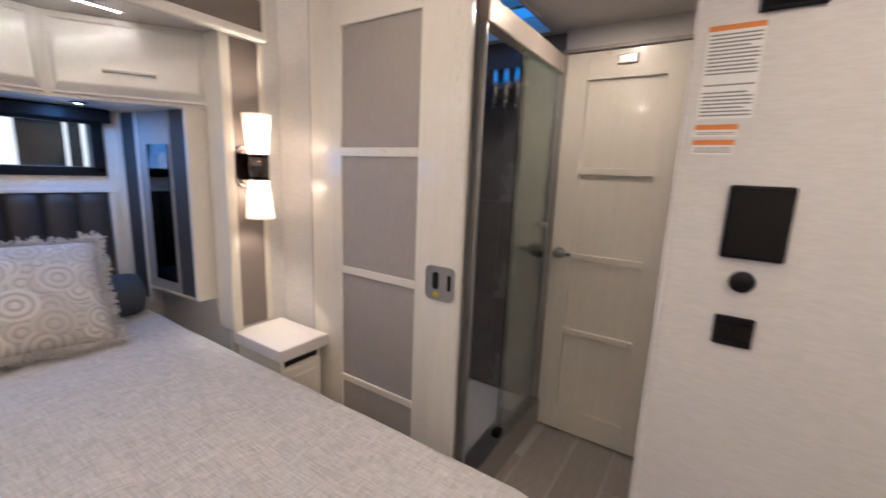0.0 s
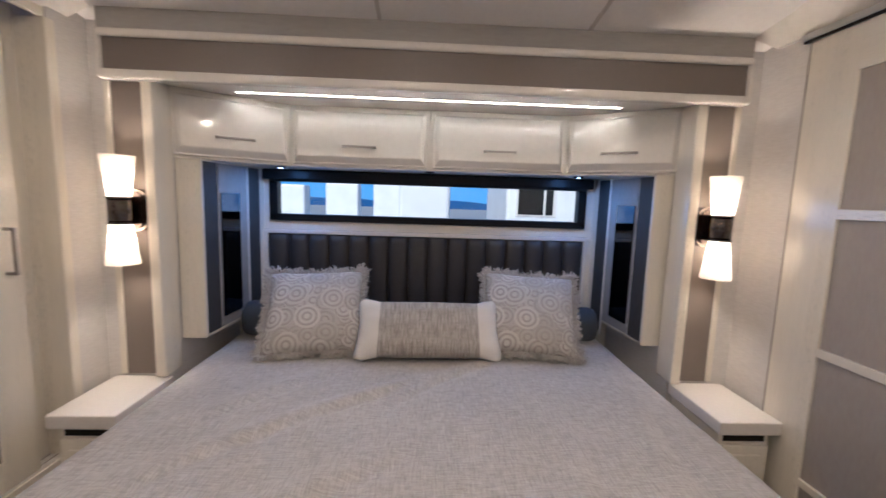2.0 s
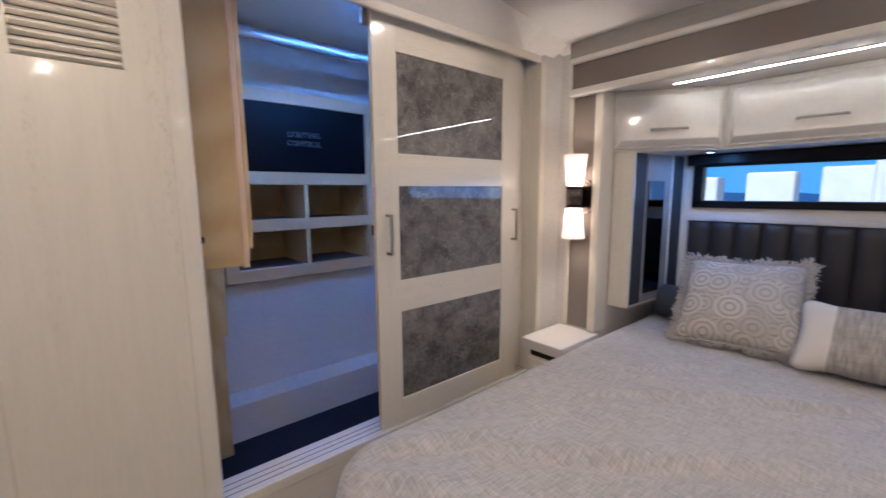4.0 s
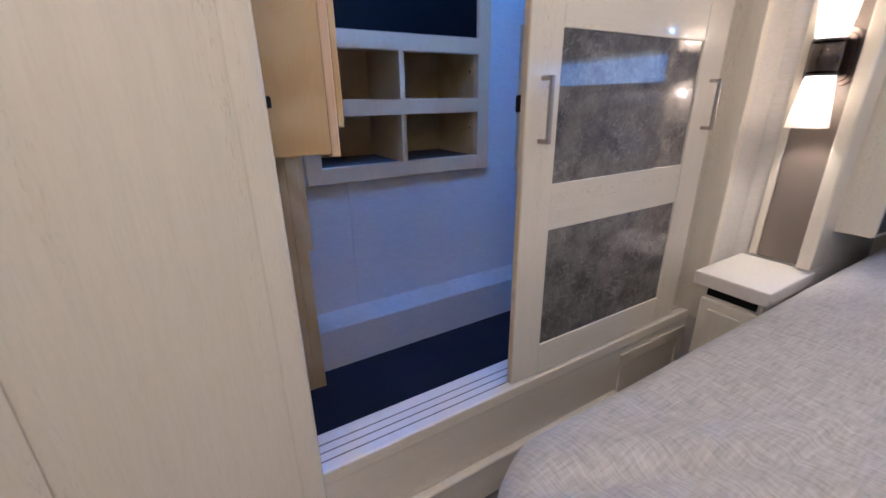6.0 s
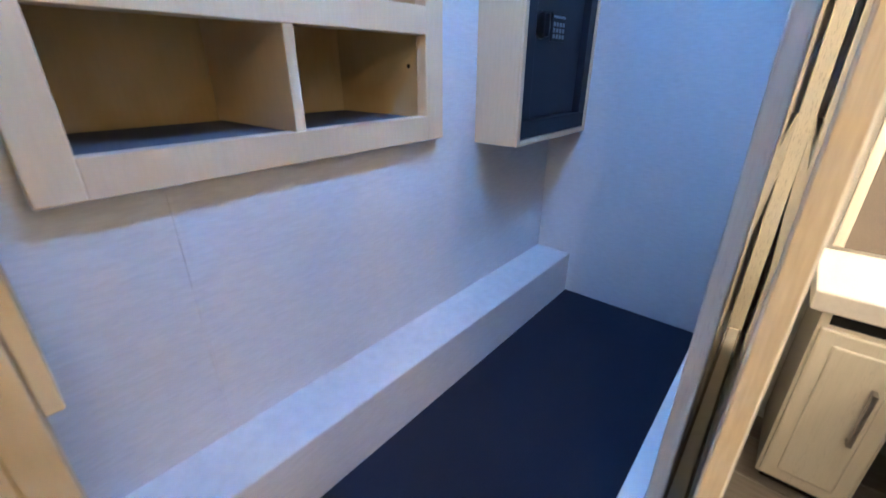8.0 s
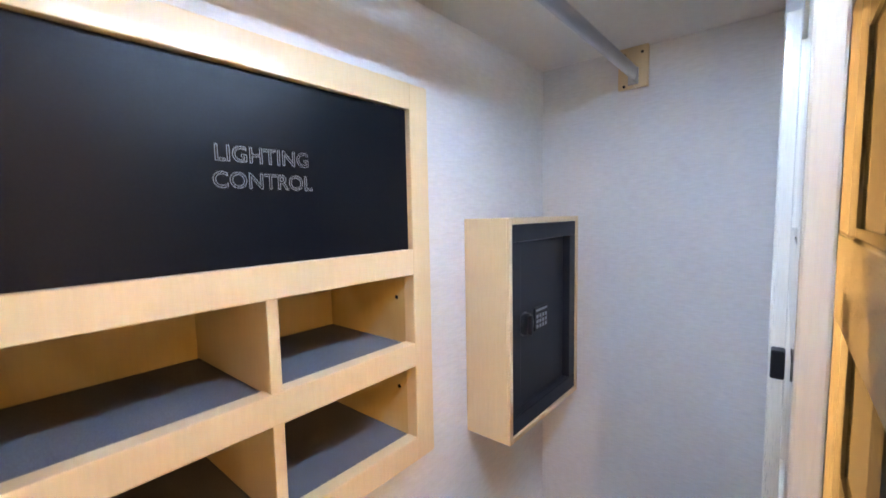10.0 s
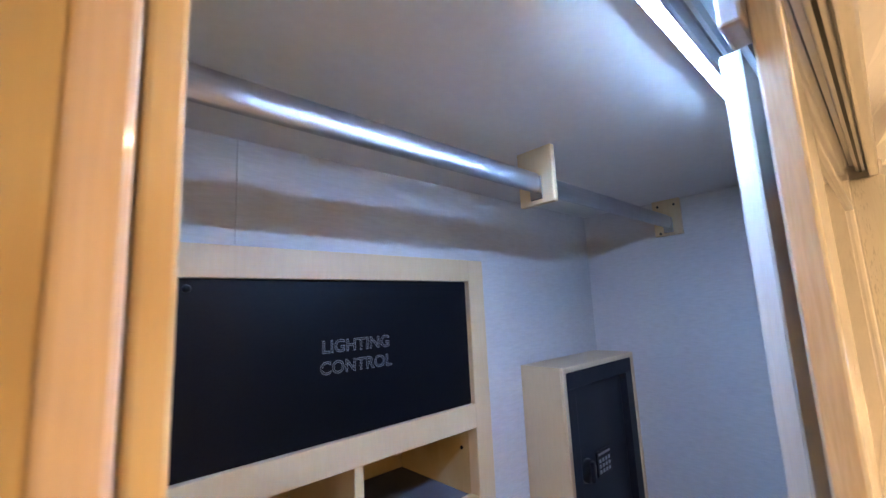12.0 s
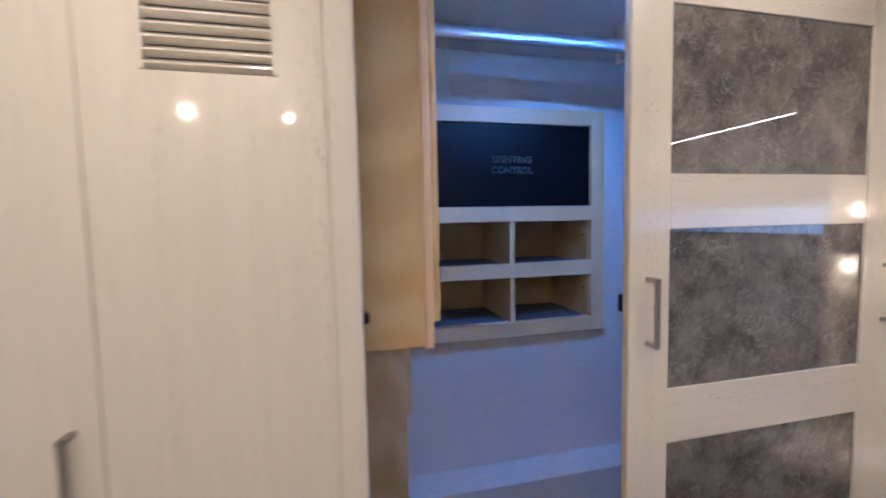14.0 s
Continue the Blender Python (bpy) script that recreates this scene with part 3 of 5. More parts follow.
def post_set(y_in, sign, label):
    """Ivory post, taupe panel and edge strip beside the bed recess; sign points away from the bed."""
    col = thing("wall_pilaster", (-1.84, y_in, 0.69), label, "pilaster", "pilasters beside the bed")
    bx("post", (-1.93, -1.80, y_in, y_in + sign * 0.046, 0.70, 1.99), IVORY, col, "ivory post", 0.006)
    bx("panel", (-1.852, -1.842, y_in + sign * 0.046, y_in + sign * 0.195, 0.70, 1.99), TAUPE, col, "taupe vinyl panel", 0.002)
    bx("edge_strip", (-1.855, -1.835, y_in + sign * 0.195, y_in + sign * 0.222, 0.70, 1.99), IVORY, col, "narrow ivory strip", 0.004)
    return col


post_set(0.885, 1, "ivory post and taupe panel behind the sconce by the bathroom door")
post_set(-1.445, -1, "ivory post and taupe panel behind the sconce by the closet")


def tri_door(parent, corner, along, width, z0, z1, label):
    """A raised-panel cabinet door with a bar handle, on a plan line from corner along a unit direction."""
    c, a = Vector((*corner, 0)), Vector((*along, 0))
    out = Vector((a.y, -a.x, 0))
    if out.x < 0:
        out = -out

    def slab(bm, s0, s1, d0, d1, za, zb, chamfer):
        v = []
        for d, inset in ((d0, 0.0), (d1, chamfer)):
            for s, z in ((s0 + inset, za + inset), (s1 - inset, za + inset), (s1 - inset, zb - inset), (s0 + inset, zb - inset)):
                v.append(bm.verts.new(c + a * s + out * d + Vector((0, 0, z))))
        bm.faces.new(v[4:8]), bm.faces.new(v[0:4])
        for k in range(4):
            bm.faces.new((v[k], v[(k + 1) % 4], v[4 + (k + 1) % 4], v[4 + k]))
        bmesh.ops.recalc_face_normals(bm, faces=bm.faces)
        return bm

    door = part("door", slab(bmesh.new(), 0.0, width, 0.0, 0.018, z0, z1, 0.004), DOORPAINT, parent, label)
    bm = bmesh.new()
    loops = []
    # the face leans back a little towards its top, so the lower bevel stands proud as a ledge
    for low, high, side, top, bottom in ((0.018, 0.018, 0.0, 0.0, 0.0), (0.040, 0.0225, 0.016, 0.006, 0.024), (0.0435, 0.024, 0.020, 0.009, 0.029), (0.0445, 0.0245, 0.025, 0.014, 0.034)):
        s0, s1, za, zb = 0.010 + side, width - 0.010 - side, z0 + 0.012 + bottom, z1 - 0.012 - top
        loops.append([bm.verts.new(c + a * p + out * d + Vector((0, 0, q))) for p, q, d in ((s0, za, low), (s1, za, low), (s1, zb, high), (s0, zb, high))])
    for lower, upper in zip(loops, loops[1:]):
        for k in range(4):
            bm.faces.new((lower[k], lower[(k + 1) % 4], upper[(k + 1) % 4], upper[k]))
    bm.faces.new(loops[0]), bm.faces.new(loops[-1])
    bmesh.ops.recalc_face_normals(bm, faces=bm.faces)
    part("raised_panel", bm, GLOSS, door, "bevelled glossy ivory panel")
    bm = bmesh.new()
    mid, half, zc = width / 2, 0.085, z0 + 0.33 * (z1 - z0)
    for s0, s1, d0, d1 in ((mid - half, mid + half, 0.060, 0.070), (mid - half, mid - half + 0.012, 0.040, 0.062), (mid + half - 0.012, mid + half, 0.040, 0.062)):
        slab(bm, s0, s1, d0, d1, zc - 0.006, zc + 0.006, 0.002)
    part("handle", bm, NICKEL, door, "brushed nickel bar handle")


def overhead(name_label, outline, doors):
    cab = thing("overhead_cabinet", (outline[0][0], outline[0][1], 1.69), name_label, "cabinet", "overhead cabinets")
    bm = prism(bmesh.new(), outline, "z", 1.688, 1.999)
    part("body", bm, DOORPAINT, cab, "ivory cabinet body")
    for corner, along, width in doors:
        tri_door(cab, corner, along, width, 1.70, 1.985, "ivory lift-up door")
    return cab


def unit(a, b):
    d = Vector((b[0] - a[0], b[1] - a[1]))
    return (d / d.length)[:], d.length


SW, SM, NM, NE = (-1.93, -1.45), (-2.225, -1.02), (-2.225, 0.455), (-1.93, 0.90)
u, w = unit(SW, SM)
overhead("angled glossy ivory overhead cabinet by the closet side", [(-2.55, -1.45), SW, SM, (-2.55, -1.02)], [(SW, u, w - 0.01)])
overhead("glossy ivory overhead cabinet above the window", [(-2.55, -1.018), SM, (-2.225, -0.284), (-2.55, -0.284)], [((-2.225, -1.00), (0, 1), 0.70)])
overhead("glossy ivory overhead cabinet above the window", [(-2.55, -0.282), (-2.225, -0.282), NM, (-2.55, 0.453)], [((-2.225, -0.265), (0, 1), 0.70)])
u, w = unit(NM, NE)
overhead("angled glossy ivory overhead cabinet by the bathroom side", [(-2.55, 0.457), NM, NE, (-2.55, 0.90)], [((NM[0] + 0.01 * u[0], NM[1] + 0.01 * u[1]), u, w - 0.01)])
for x, y, lit in ((-2.32, -0.28, False), (-2.31, -1.10, True), (-2.31, 0.56, True)):
    puck = thing("cabinet_spotlight", (x, y, 1.688), "small black recessed spotlight under the cabinets" + (", lit cool white" if lit else ", unlit"), "spotlight", "spotlights under the cabinets")
    part("rim", tube(bmesh.new(), (x, y, 1.688), (x, y, 1.682), 0.028, 0.026), BLACK, puck, "", True)
    part("lens", tube(bmesh.new(), (x, y, 1.6825), (x, y, 1.680), 0.012), COOLPUCK if lit else GLASSBLACK, puck)
    if lit:
        lamp("spotlight_lamp", (x, y, 1.678), (x - 0.05, y, 0.8), 0.024, 0.9, (0.42, 0.70, 1.25))


def tower(y_wall, sign, front, rear, label):
    """Side cabinet beside the pillows: a slim body with graphite strips and a smoked mirror; sign points to the bed."""
    t = thing("bedside_tower", (-1.95, y_wall, 0.82), label, "cabinet", "towers beside the pillows")
    yo, yf, yb = y_wall, y_wall + sign * front, y_wall + sign * rear
    bm = prism(bmesh.new(), [(-1.95, yo), (-1.95, yf), (-2.552, yb), (-2.552, yo)], "z", 0.835, 1.687)
    part("body", bm, IVORY, t, "ivory tower body")
    u, w = unit((-1.95, yf), (-2.552, yb))
    def slat(name, s0, s1, z0, z1, d, mat, lab):
        out = Vector((-u[1], u[0])) * (-sign if u[0] < 0 else sign)
        if out.y * sign < 0:
            out = -out
        p = [Vector((-1.95, yf)) + Vector(u) * s for s in (s0, s1)]
        q = [v + out * d for v in p]
        r = [v - out * 0.002 for v in p]
        part(name, prism(bmesh.new(), [r[0][:], q[0][:], q[1][:], r[1][:]], "z", z0, z1), mat, t, lab)
    slat("edge_trim", 0.0, 0.012, 0.84, 1.685, 0.006, GLOSS, "pale edge trim")
    slat("strip", 0.018, 0.125, 0.85, 1.68, 0.004, DARKSTRIP, "graphite vertical strip")
    slat("centre_panel", 0.135, 0.40, 0.85, 1.68, 0.003, TOWERFACE, "pale grey centre panel")
    slat("mirror", 0.15, 0.32, 0.90, 1.535, 0.008, MIRROR, "dark smoked mirror")
    slat("edge_trim", 0.40, 0.412, 0.76, 1.685, 0.008, GLOSS, "pale edge trim")
    slat("strip", 0.42, 0.54, 0.78, 1.68, 0.004, DARKSTRIP, "graphite vertical strip")
    return t


tower(-1.452, 1, 0.110, 0.164, "ivory side cabinet with graphite strips and smoked mirror")
tower(0.902, -1, 0.090, 0.142, "ivory side cabinet with graphite strips and smoked mirror")

# window with shade, and what lies outside
window = thing("window_1", (-2.6, -0.27, 1.39), "long black-framed window over the headboard", "window", kind="structure")
bm = bmesh.new()
for box in ((-2.60, -2.535, WY0 - 0.015, WY1 + 0.015, WZ0 - 0.012, WZ0 + 0.03), (-2.60, -2.535, WY0 - 0.015, WY1 + 0.015, WZ1 - 0.03, WZ1 + 0.012), (-2.60, -2.535, WY0 - 0.015, WY0 + 0.035, WZ0, WZ1), (-2.60, -2.535, WY1 - 0.035, WY1 + 0.015, WZ0, WZ1)):
    block(bm, *box, 0.004)
part("window_frame", bm, BLACK, window, "black window frame")
bx("pane", (-2.605, -2.600, WY0, WY1, WZ0, WZ1), PANE, window, "clear pane", 0.0).visible_shadow = False
shade = thing("window_shade", (-2.53, -0.27, 1.69), "rolled-up black window shade", "shade")
bx("cassette", (-2.55, -2.49, WY0 - 0.04, WY1 + 0.04, 1.625, 1.686), BLACK, shade, "black shade cassette", 0.008)
part("roll", tube(bmesh.new(), (-2.515, WY0, 1.635), (-2.515, WY1, 1.635), 0.022), BLACK, shade, "black rolled fabric", True)

headboard = thing("headboard", (-2.54, -0.28, 0.7), "charcoal channel-tufted leather headboard in an ivory frame", "headboard")
n, y0, y1 = 16, -1.258, 0.698
for k in range(n):
    a, b = y0 + (y1 - y0) * k / n, y0 + (y1 - y0) * (k + 1) / n
    prof = [(a + (b - a) * j / 10, -2.542 + 0.030 * math.sin(math.pi * j / 10) ** 0.42) for j in range(11)]
    bm = bmesh.new()
    rows = [[bm.verts.new((x - dx, y, z)) for y, x in prof] for z, dx in ((0.55, 0.0), (0.9, 0.0), (1.25, 0.0), (1.285, 0.006), (1.298, 0.022))]
    for r in range(4):
        for j in range(10):
            bm.faces.new((rows[r][j], rows[r][j + 1], rows[r + 1][j + 1], rows[r + 1][j]))
    bmesh.ops.recalc_face_normals(bm, faces=bm.faces)
    part("channel", bm, CHARCOAL, headboard, "padded charcoal leather channel", True)
bx("backing", (-2.556, -2.543, -1.26, 0.70, 0.5, 1.30), CHARCOAL, headboard)
bx("top_frame", (-2.556, -2.525, -1.29, 0.73, 1.30, 1.325), GLOSS, headboard, "ivory frame", 0.004)
bx("side_frame", (-2.556, -2.525, -1.29, -1.262, 0.5, 1.30), GLOSS, headboard, "ivory frame", 0.004)
bx("side_frame", (-2.556, -2.525, 0.702, 0.73, 0.5, 1.30), GLOSS, headboard, "ivory frame", 0.004)


# ---- bed ----
def bed():
    base = thing("bed", (-1.35, -0.30, 0), "king bed with a rumpled grey-beige linen spread", "bed")
    bx("platform", (-2.50, -0.42, -1.30, 0.70, 0.02, 0.42), GREIGE, base, "greige bed platform", 0.01)
    x0, x1, y0, y1, z0, z1, r = -2.50, -0.16, -1.405, 0.80, 0.30, 0.722, 0.075
    bm = bmesh.new()
    folds = (
        ((-1.30, -0.86), (-1.86, -0.22), 0.020, 0.034), ((-1.55, -0.42), (-2.02, 0.06), 0.016, 0.030), ((-1.05, -1.13), (-1.42, -0.80), 0.012, 0.040), ((-0.50, -1.15), (-1.10, -0.55), 0.018, 0.050),
        ((-0.80, -0.86), (-1.30, -0.34), 0.015, 0.055), ((-1.40, -1.10), (-1.85, -0.75), 0.013, 0.040), ((-0.70, 0.10), (-1.30, 0.25), 0.010, 0.060),
        ((-0.45, 0.35), (-1.10, 0.45), 0.010, 0.060), ((-0.32, -1.00), (-0.50, -0.40), 0.016, 0.050), ((-0.28, -1.30), (-0.75, -1.12), 0.020, 0.045),
        ((-0.22, -1.22), (-0.42, -1.02), 0.024, 0.040), ((-1.0, 0.5), (-1.7, 0.62), 0.009, 0.05), ((-0.50, -1.085), (-1.08, -1.04), 0.007, 0.015),
    )

    def lift(x, y):
        h = 0.010 * noise.noise(Vector((x * 2.1, y * 2.1, 0.3))) + 0.004 * noise.noise(Vector((x * 7, y * 7, 1.3)))
        for (ax, ay), (bx_, by), amp, wid in folds:
            d = Vector((bx_ - ax, by - ay))
            t = max(0.0, min(1.0, ((x - ax) * d.x + (y - ay) * d.y) / d.length_squared))
            bend = 0.05 * math.sin(3.0 * t + 40 * amp)
            px, py = ax + d.x * t - bend * d.y, ay + d.y * t + bend * d.x
            off = math.hypot(x - px, y - py)
            side = off if (x - px) * -d.y + (y - py) * d.x < 0 else -off
            fade = math.sin(math.pi * min(1, max(0, 0.08 + 0.84 * t)))
            h += 1.3 * amp * fade * (0.8 * math.exp(-(side / (1.2 * wid)) ** 2) - 0.8 * math.exp(-((side - 1.15 * wid) / (0.6 * wid)) ** 2))
        return h

    nx, ny, nz = 230, 210, 14
    verts = {}

    def vert(i, j, k):
        key = (i, j, k)
        if key not in verts:
            p = Vector((x0 + (x1 - x0) * i / nx, y0 + (y1 - y0) * j / ny, z0 + (z1 - z0) * k / nz))
            cr = 0.22
            q = Vector((min(p.x, x1 - cr), max(y0 + cr, min(y1 - cr, p.y)), p.z))
            side = Vector((p.x - q.x, p.y - q.y, 0))
            if p.x > x1 - cr and (p.y < y0 + cr or p.y > y1 - cr) and side.length > 0:
                big = max(abs(side.x), abs(side.y))
                side = side * (big / side.length)
                p = Vector((q.x + side.x, q.y + side.y, p.z))
            edge = min(x1 - p.x, p.y - y0, y1 - p.y)
            e2 = cr - side.length if (p.x > x1 - cr and (p.y < y0 + cr or p.y > y1 - cr)) else edge
            top = z1 - (r - math.sqrt(max(r * r - max(r - e2, 0) ** 2, 0)))
            if k == nz:
                p.z = top + lift(p.x, p.y) * min(1, e2 / 0.1 + 0.25)
            else:
                p.z = z0 + (top - z0) * k / nz
                wave = 0.012 * math.sin(p.x * 17 + 2 * math.sin(p.y * 5)) * math.sin(p.y * 13 + p.x * 4) * (1 - k / nz)
                p.y += wave if abs(p.y + 0.3) > 0.9 else 0
                p.x += wave if p.x > x1 - 0.1 else 0
            verts[key] = bm.verts.new(p)
        return verts[key]

    for i in range(nx):
        for j in range(ny):
            bm.faces.new((vert(i, j, nz), vert(i + 1, j, nz), vert(i + 1, j + 1, nz), vert(i, j + 1, nz)))
    for k in range(nz):
        for i in range(nx):
            for j in (0, ny):
                bm.faces.new((vert(i, j, k), vert(i + 1, j, k), vert(i + 1, j, k + 1), vert(i, j, k + 1)))
        for j in range(ny):
            bm.faces.new((vert(nx, j, k), vert(nx, j + 1, k), vert(nx, j + 1, k + 1), vert(nx, j, k + 1)))
    bmesh.ops.recalc_face_normals(bm, faces=bm.faces)
    part("bedspread", bm, LINEN, base, "grey-beige woven linen spread with soft folds", True)
    bx("mattress", (-2.49, -0.35, -1.28, 0.68, 0.42, 0.66), CREAM, base, "mattress", 0.04)


bed()


def cushion(name, w, h, depth, m, material, label, pinch=0.10, ends=0.0, waist=None):
    """A stuffed cushion lying in its own x (width) and y (height), thick along z, set at the pose m."""
    ob = new(name)
    ob.matrix_world = m
    tagged(ob, label, "pillow", "pillows on the bed")
    n = 36

    def spot(i, j, s):
        u, v = 2 * i / n - 1, 2 * j / n - 1
        puff = ((1 - abs(u) ** 2.6) * (1 - abs(v) ** 2.6)) ** 0.55
        x = u * w / 2 * (1 - pinch * (1 - v * v) * abs(u) ** 3)
        y = v * h / 2 * (1 - (pinch * (1 - u * u) if waist is None else waist * min(1.0, (1 - abs(u)) / 0.32) ** 1.3) * abs(v) ** 2)
        ear = 1 - (0.12 * abs(u * v) ** 9 if ends else 0.055 * abs(u * v) ** 4)
        x, y = x * ear, y * ear
        z = s * depth / 2 * puff + 0.006 * noise.noise(Vector((u * 3, v * 3, s * 5 + w)))
        return Vector((x, y, z))

    def shell(lo, hi, mat, nm, lab):
        bm = bmesh.new()
        uv = bm.loops.layers.uv.new("UVMap")
        grid = {}
        for s in (-1, 1):
            for i in range(lo, hi + 1):
                for j in range(n + 1):
                    key = (i, j, 0 if i in (0, n) or j in (0, n) else s)
                    if key not in grid:
                        grid[key] = bm.verts.new(spot(i, j, s))
                    grid[(i, j, s)] = grid[key]
            for i in range(lo, hi):
                for j in range(n):
                    four = ((i, j), (i + 1, j), (i + 1, j + 1), (i, j + 1))
                    f = bm.faces.new([grid[(*p, s)] for p in four])
                    for loop, (a, b) in zip(f.loops, four):
                        loop[uv].uv = (a / n * w / 0.55, b / n * h / 0.55 + (3.3 if s < 0 else 0))
        bmesh.ops.recalc_face_normals(bm, faces=bm.faces)
        p = linked(nm, bm, mat, True)
        p.parent = ob
        if lab:
            tagged(p, lab)

    if ends:
        k = round(n * ends)
        shell(k, n - k, material, "centre_panel", "ribbed grey-beige centre panel")
        shell(0, k, CREAM, "end_panel", "cream canvas end panel")
        shell(n - k, n, CREAM, "end_panel", "cream canvas end panel")
    else:
        shell(0, n, material, "cover", "")
    return ob, spot, n


def fringe(ob, spot, n, seed):
    """A ruffled fringe of short cords along the seam of a cushion."""
    rnd = random.Random(seed)
    bm = bmesh.new()
    ring = [(i, 0) for i in range(n)] + [(n, j) for j in range(n)] + [(i, n) for i in range(n, 0, -1)] + [(0, j) for j in range(n, 0, -1)]
    for a, (i, j) in enumerate(ring):
        p, q = spot(i, j, 1), spot(*ring[(a + 1) % len(ring)], 1)
        for f in (0.0, 0.12, 0.25, 0.37, 0.5, 0.62, 0.75, 0.87):
            c = p.lerp(q, f)
            out = Vector((c.x, c.y, 0)).normalized()
            side = Vector((-out.y, out.x, 0))
            tip = c + out * (0.024 + 0.014 * math.sin(a * 0.9) * math.sin(a * 0.37 + seed) + rnd.uniform(-0.008, 0.010)) + side * rnd.uniform(-0.03, 0.03) + Vector((0, 0, rnd.uniform(-0.030, 0.030)))
            mid = c.lerp(tip, 0.55) + Vector((0, 0, rnd.uniform(-0.012, 0.012))) + side * rnd.uniform(-0.008, 0.008)
            t = 0.0045
            for s, e in ((c, mid), (mid, tip)):
                v = [bm.verts.new(x + d) for x in (s, e) for d in (side * t, Vector((0, 0, t)), -side * t)]
                bm.faces.new(v[0:3]), bm.faces.new(v[3:6])
                for k in range(3):
                    bm.faces.new((v[k], v[(k + 1) % 3], v[3 + (k + 1) % 3], v[3 + k]))
    p = linked("fringe", bm, FRINGE)
    p.parent = ob
    tagged(p, "frayed grey cord fringe")


def lean(x, y, z, tilt, yaw=0.0, roll=0.0):
    """Pose of a cushion that faces the foot of the bed, leaning back by tilt degrees from upright."""
    return Matrix.Translation((x, y, z)) @ pose(0, 0, 0, 0, 0, 90 + yaw) @ pose(0, 0, 0, 90 - tilt, 0, 0) @ pose(0, 0, 0, 0, 0, roll)


for seed, (x, y, z, yaw, roll) in enumerate(((-2.15, -0.875, 0.925, 6, 2), (-2.17, 0.285, 0.93, -5, -3))):
    ob, spot, n = cushion("throw_pillow", 0.53, 0.50, 0.17, lean(x, y, z, 42, yaw, roll), RINGS, ("grey-beige square pillow embroidered with rings, frayed fringe, on the closet side", "grey-beige square pillow embroidered with rings, frayed fringe, on the bathroom side")[seed])
    fringe(ob, spot, n, seed)
cushion("lumbar_pillow", 0.77, 0.37, 0.16, lean(-2.05, -0.265, 0.865, 42, 1, 0), RIBS, "long ribbed grey lumbar pillow with cream ends", 0.07, 0.17, 0.20)

for y0, y1 in ((-1.315, -0.42), (-0.20, 0.722)):
    roll = thing("bolster", (-2.33, (y0 + y1) / 2, 0.72), "slate-grey round bolster against the headboard", "bolster", "bolsters at the headboard")
    bm = bmesh.new()
    rings = []
    for k, (y, rad) in enumerate(((y0, 0.0), (y0 + 0.002, 0.07), (y0 + 0.012, 0.092), (y0 + 0.04, 0.10), (y1 - 0.04, 0.10), (y1 - 0.012, 0.092), (y1 - 0.002, 0.07), (y1, 0.0))):
        rings.append([bm.verts.new((-2.33 + max(rad, 0.001) * math.cos(a), y, 0.826 + max(rad, 0.001) * math.sin(a))) for a in (2 * math.pi * j / 28 for j in range(28))])
    for a, b in zip(rings, rings[1:]):
        for j in range(28):
            bm.faces.new((a[j], a[(j + 1) % 28], b[(j + 1) % 28], b[j]))
    bmesh.ops.recalc_face_normals(bm, faces=bm.faces)
    part("cover", bm, SLATE, roll, "", True)


# ---- nightstands and sconces ----
def nightstand(y_wall, sign, label):
    """A slim nightstand hung beside the bed; sign points to the bed."""
    ns = thing("nightstand", (-1.68, y_wall + sign * 0.13, 0), label, "nightstand", "nightstands")
    a, b = y_wall + sign * 0.004, y_wall + sign * 0.262
    bx("top", (-1.845, -1.485, a, b, 0.635, 0.69), STONE, ns, "pale stone-look top", 0.005)
    bx("body", (-1.842, -1.51, a + sign * 0.03, b - sign * 0.02, 0.055, 0.635), IVORY, ns, "ivory body", 0.004)
    bx("foot", (-1.842, -1.56, a + sign * 0.05, b - sign * 0.04, 0.0, 0.056), BLACK, ns, "recessed dark foot", 0.0)
    # no opening is cut; a black slab gives the slot its shade
    bx("slot", (-1.511, -1.507, a + sign * 0.05, b - sign * 0.035, 0.598, 0.628), BLACK, ns, "black slab for the shaded depth of an open slot", 0.001)
    door = bx("door", (-1.512, -1.494, a + sign * 0.038, b - sign * 0.028, 0.07, 0.588), IVORY, ns, "ivory door with bevelled frame", 0.006)
    bx("raised_panel", (-1.498, -1.488, a + sign * 0.072, b - sign * 0.062, 0.11, 0.55), IVORY, door, "", 0.008)
    yh = (a + b) / 2 + sign * 0.045
    bar_handle(door, (-1.49, yh, 0.30), (-1.49, yh, 0.46), (1, 0, 0), 0.012, 0.02)
    return ns


nightstand(SOUTH, 1, "slim ivory nightstand between the bed and the closet wall")
nightstand(1.165, -1, "slim ivory nightstand between the bed and the bathroom door")


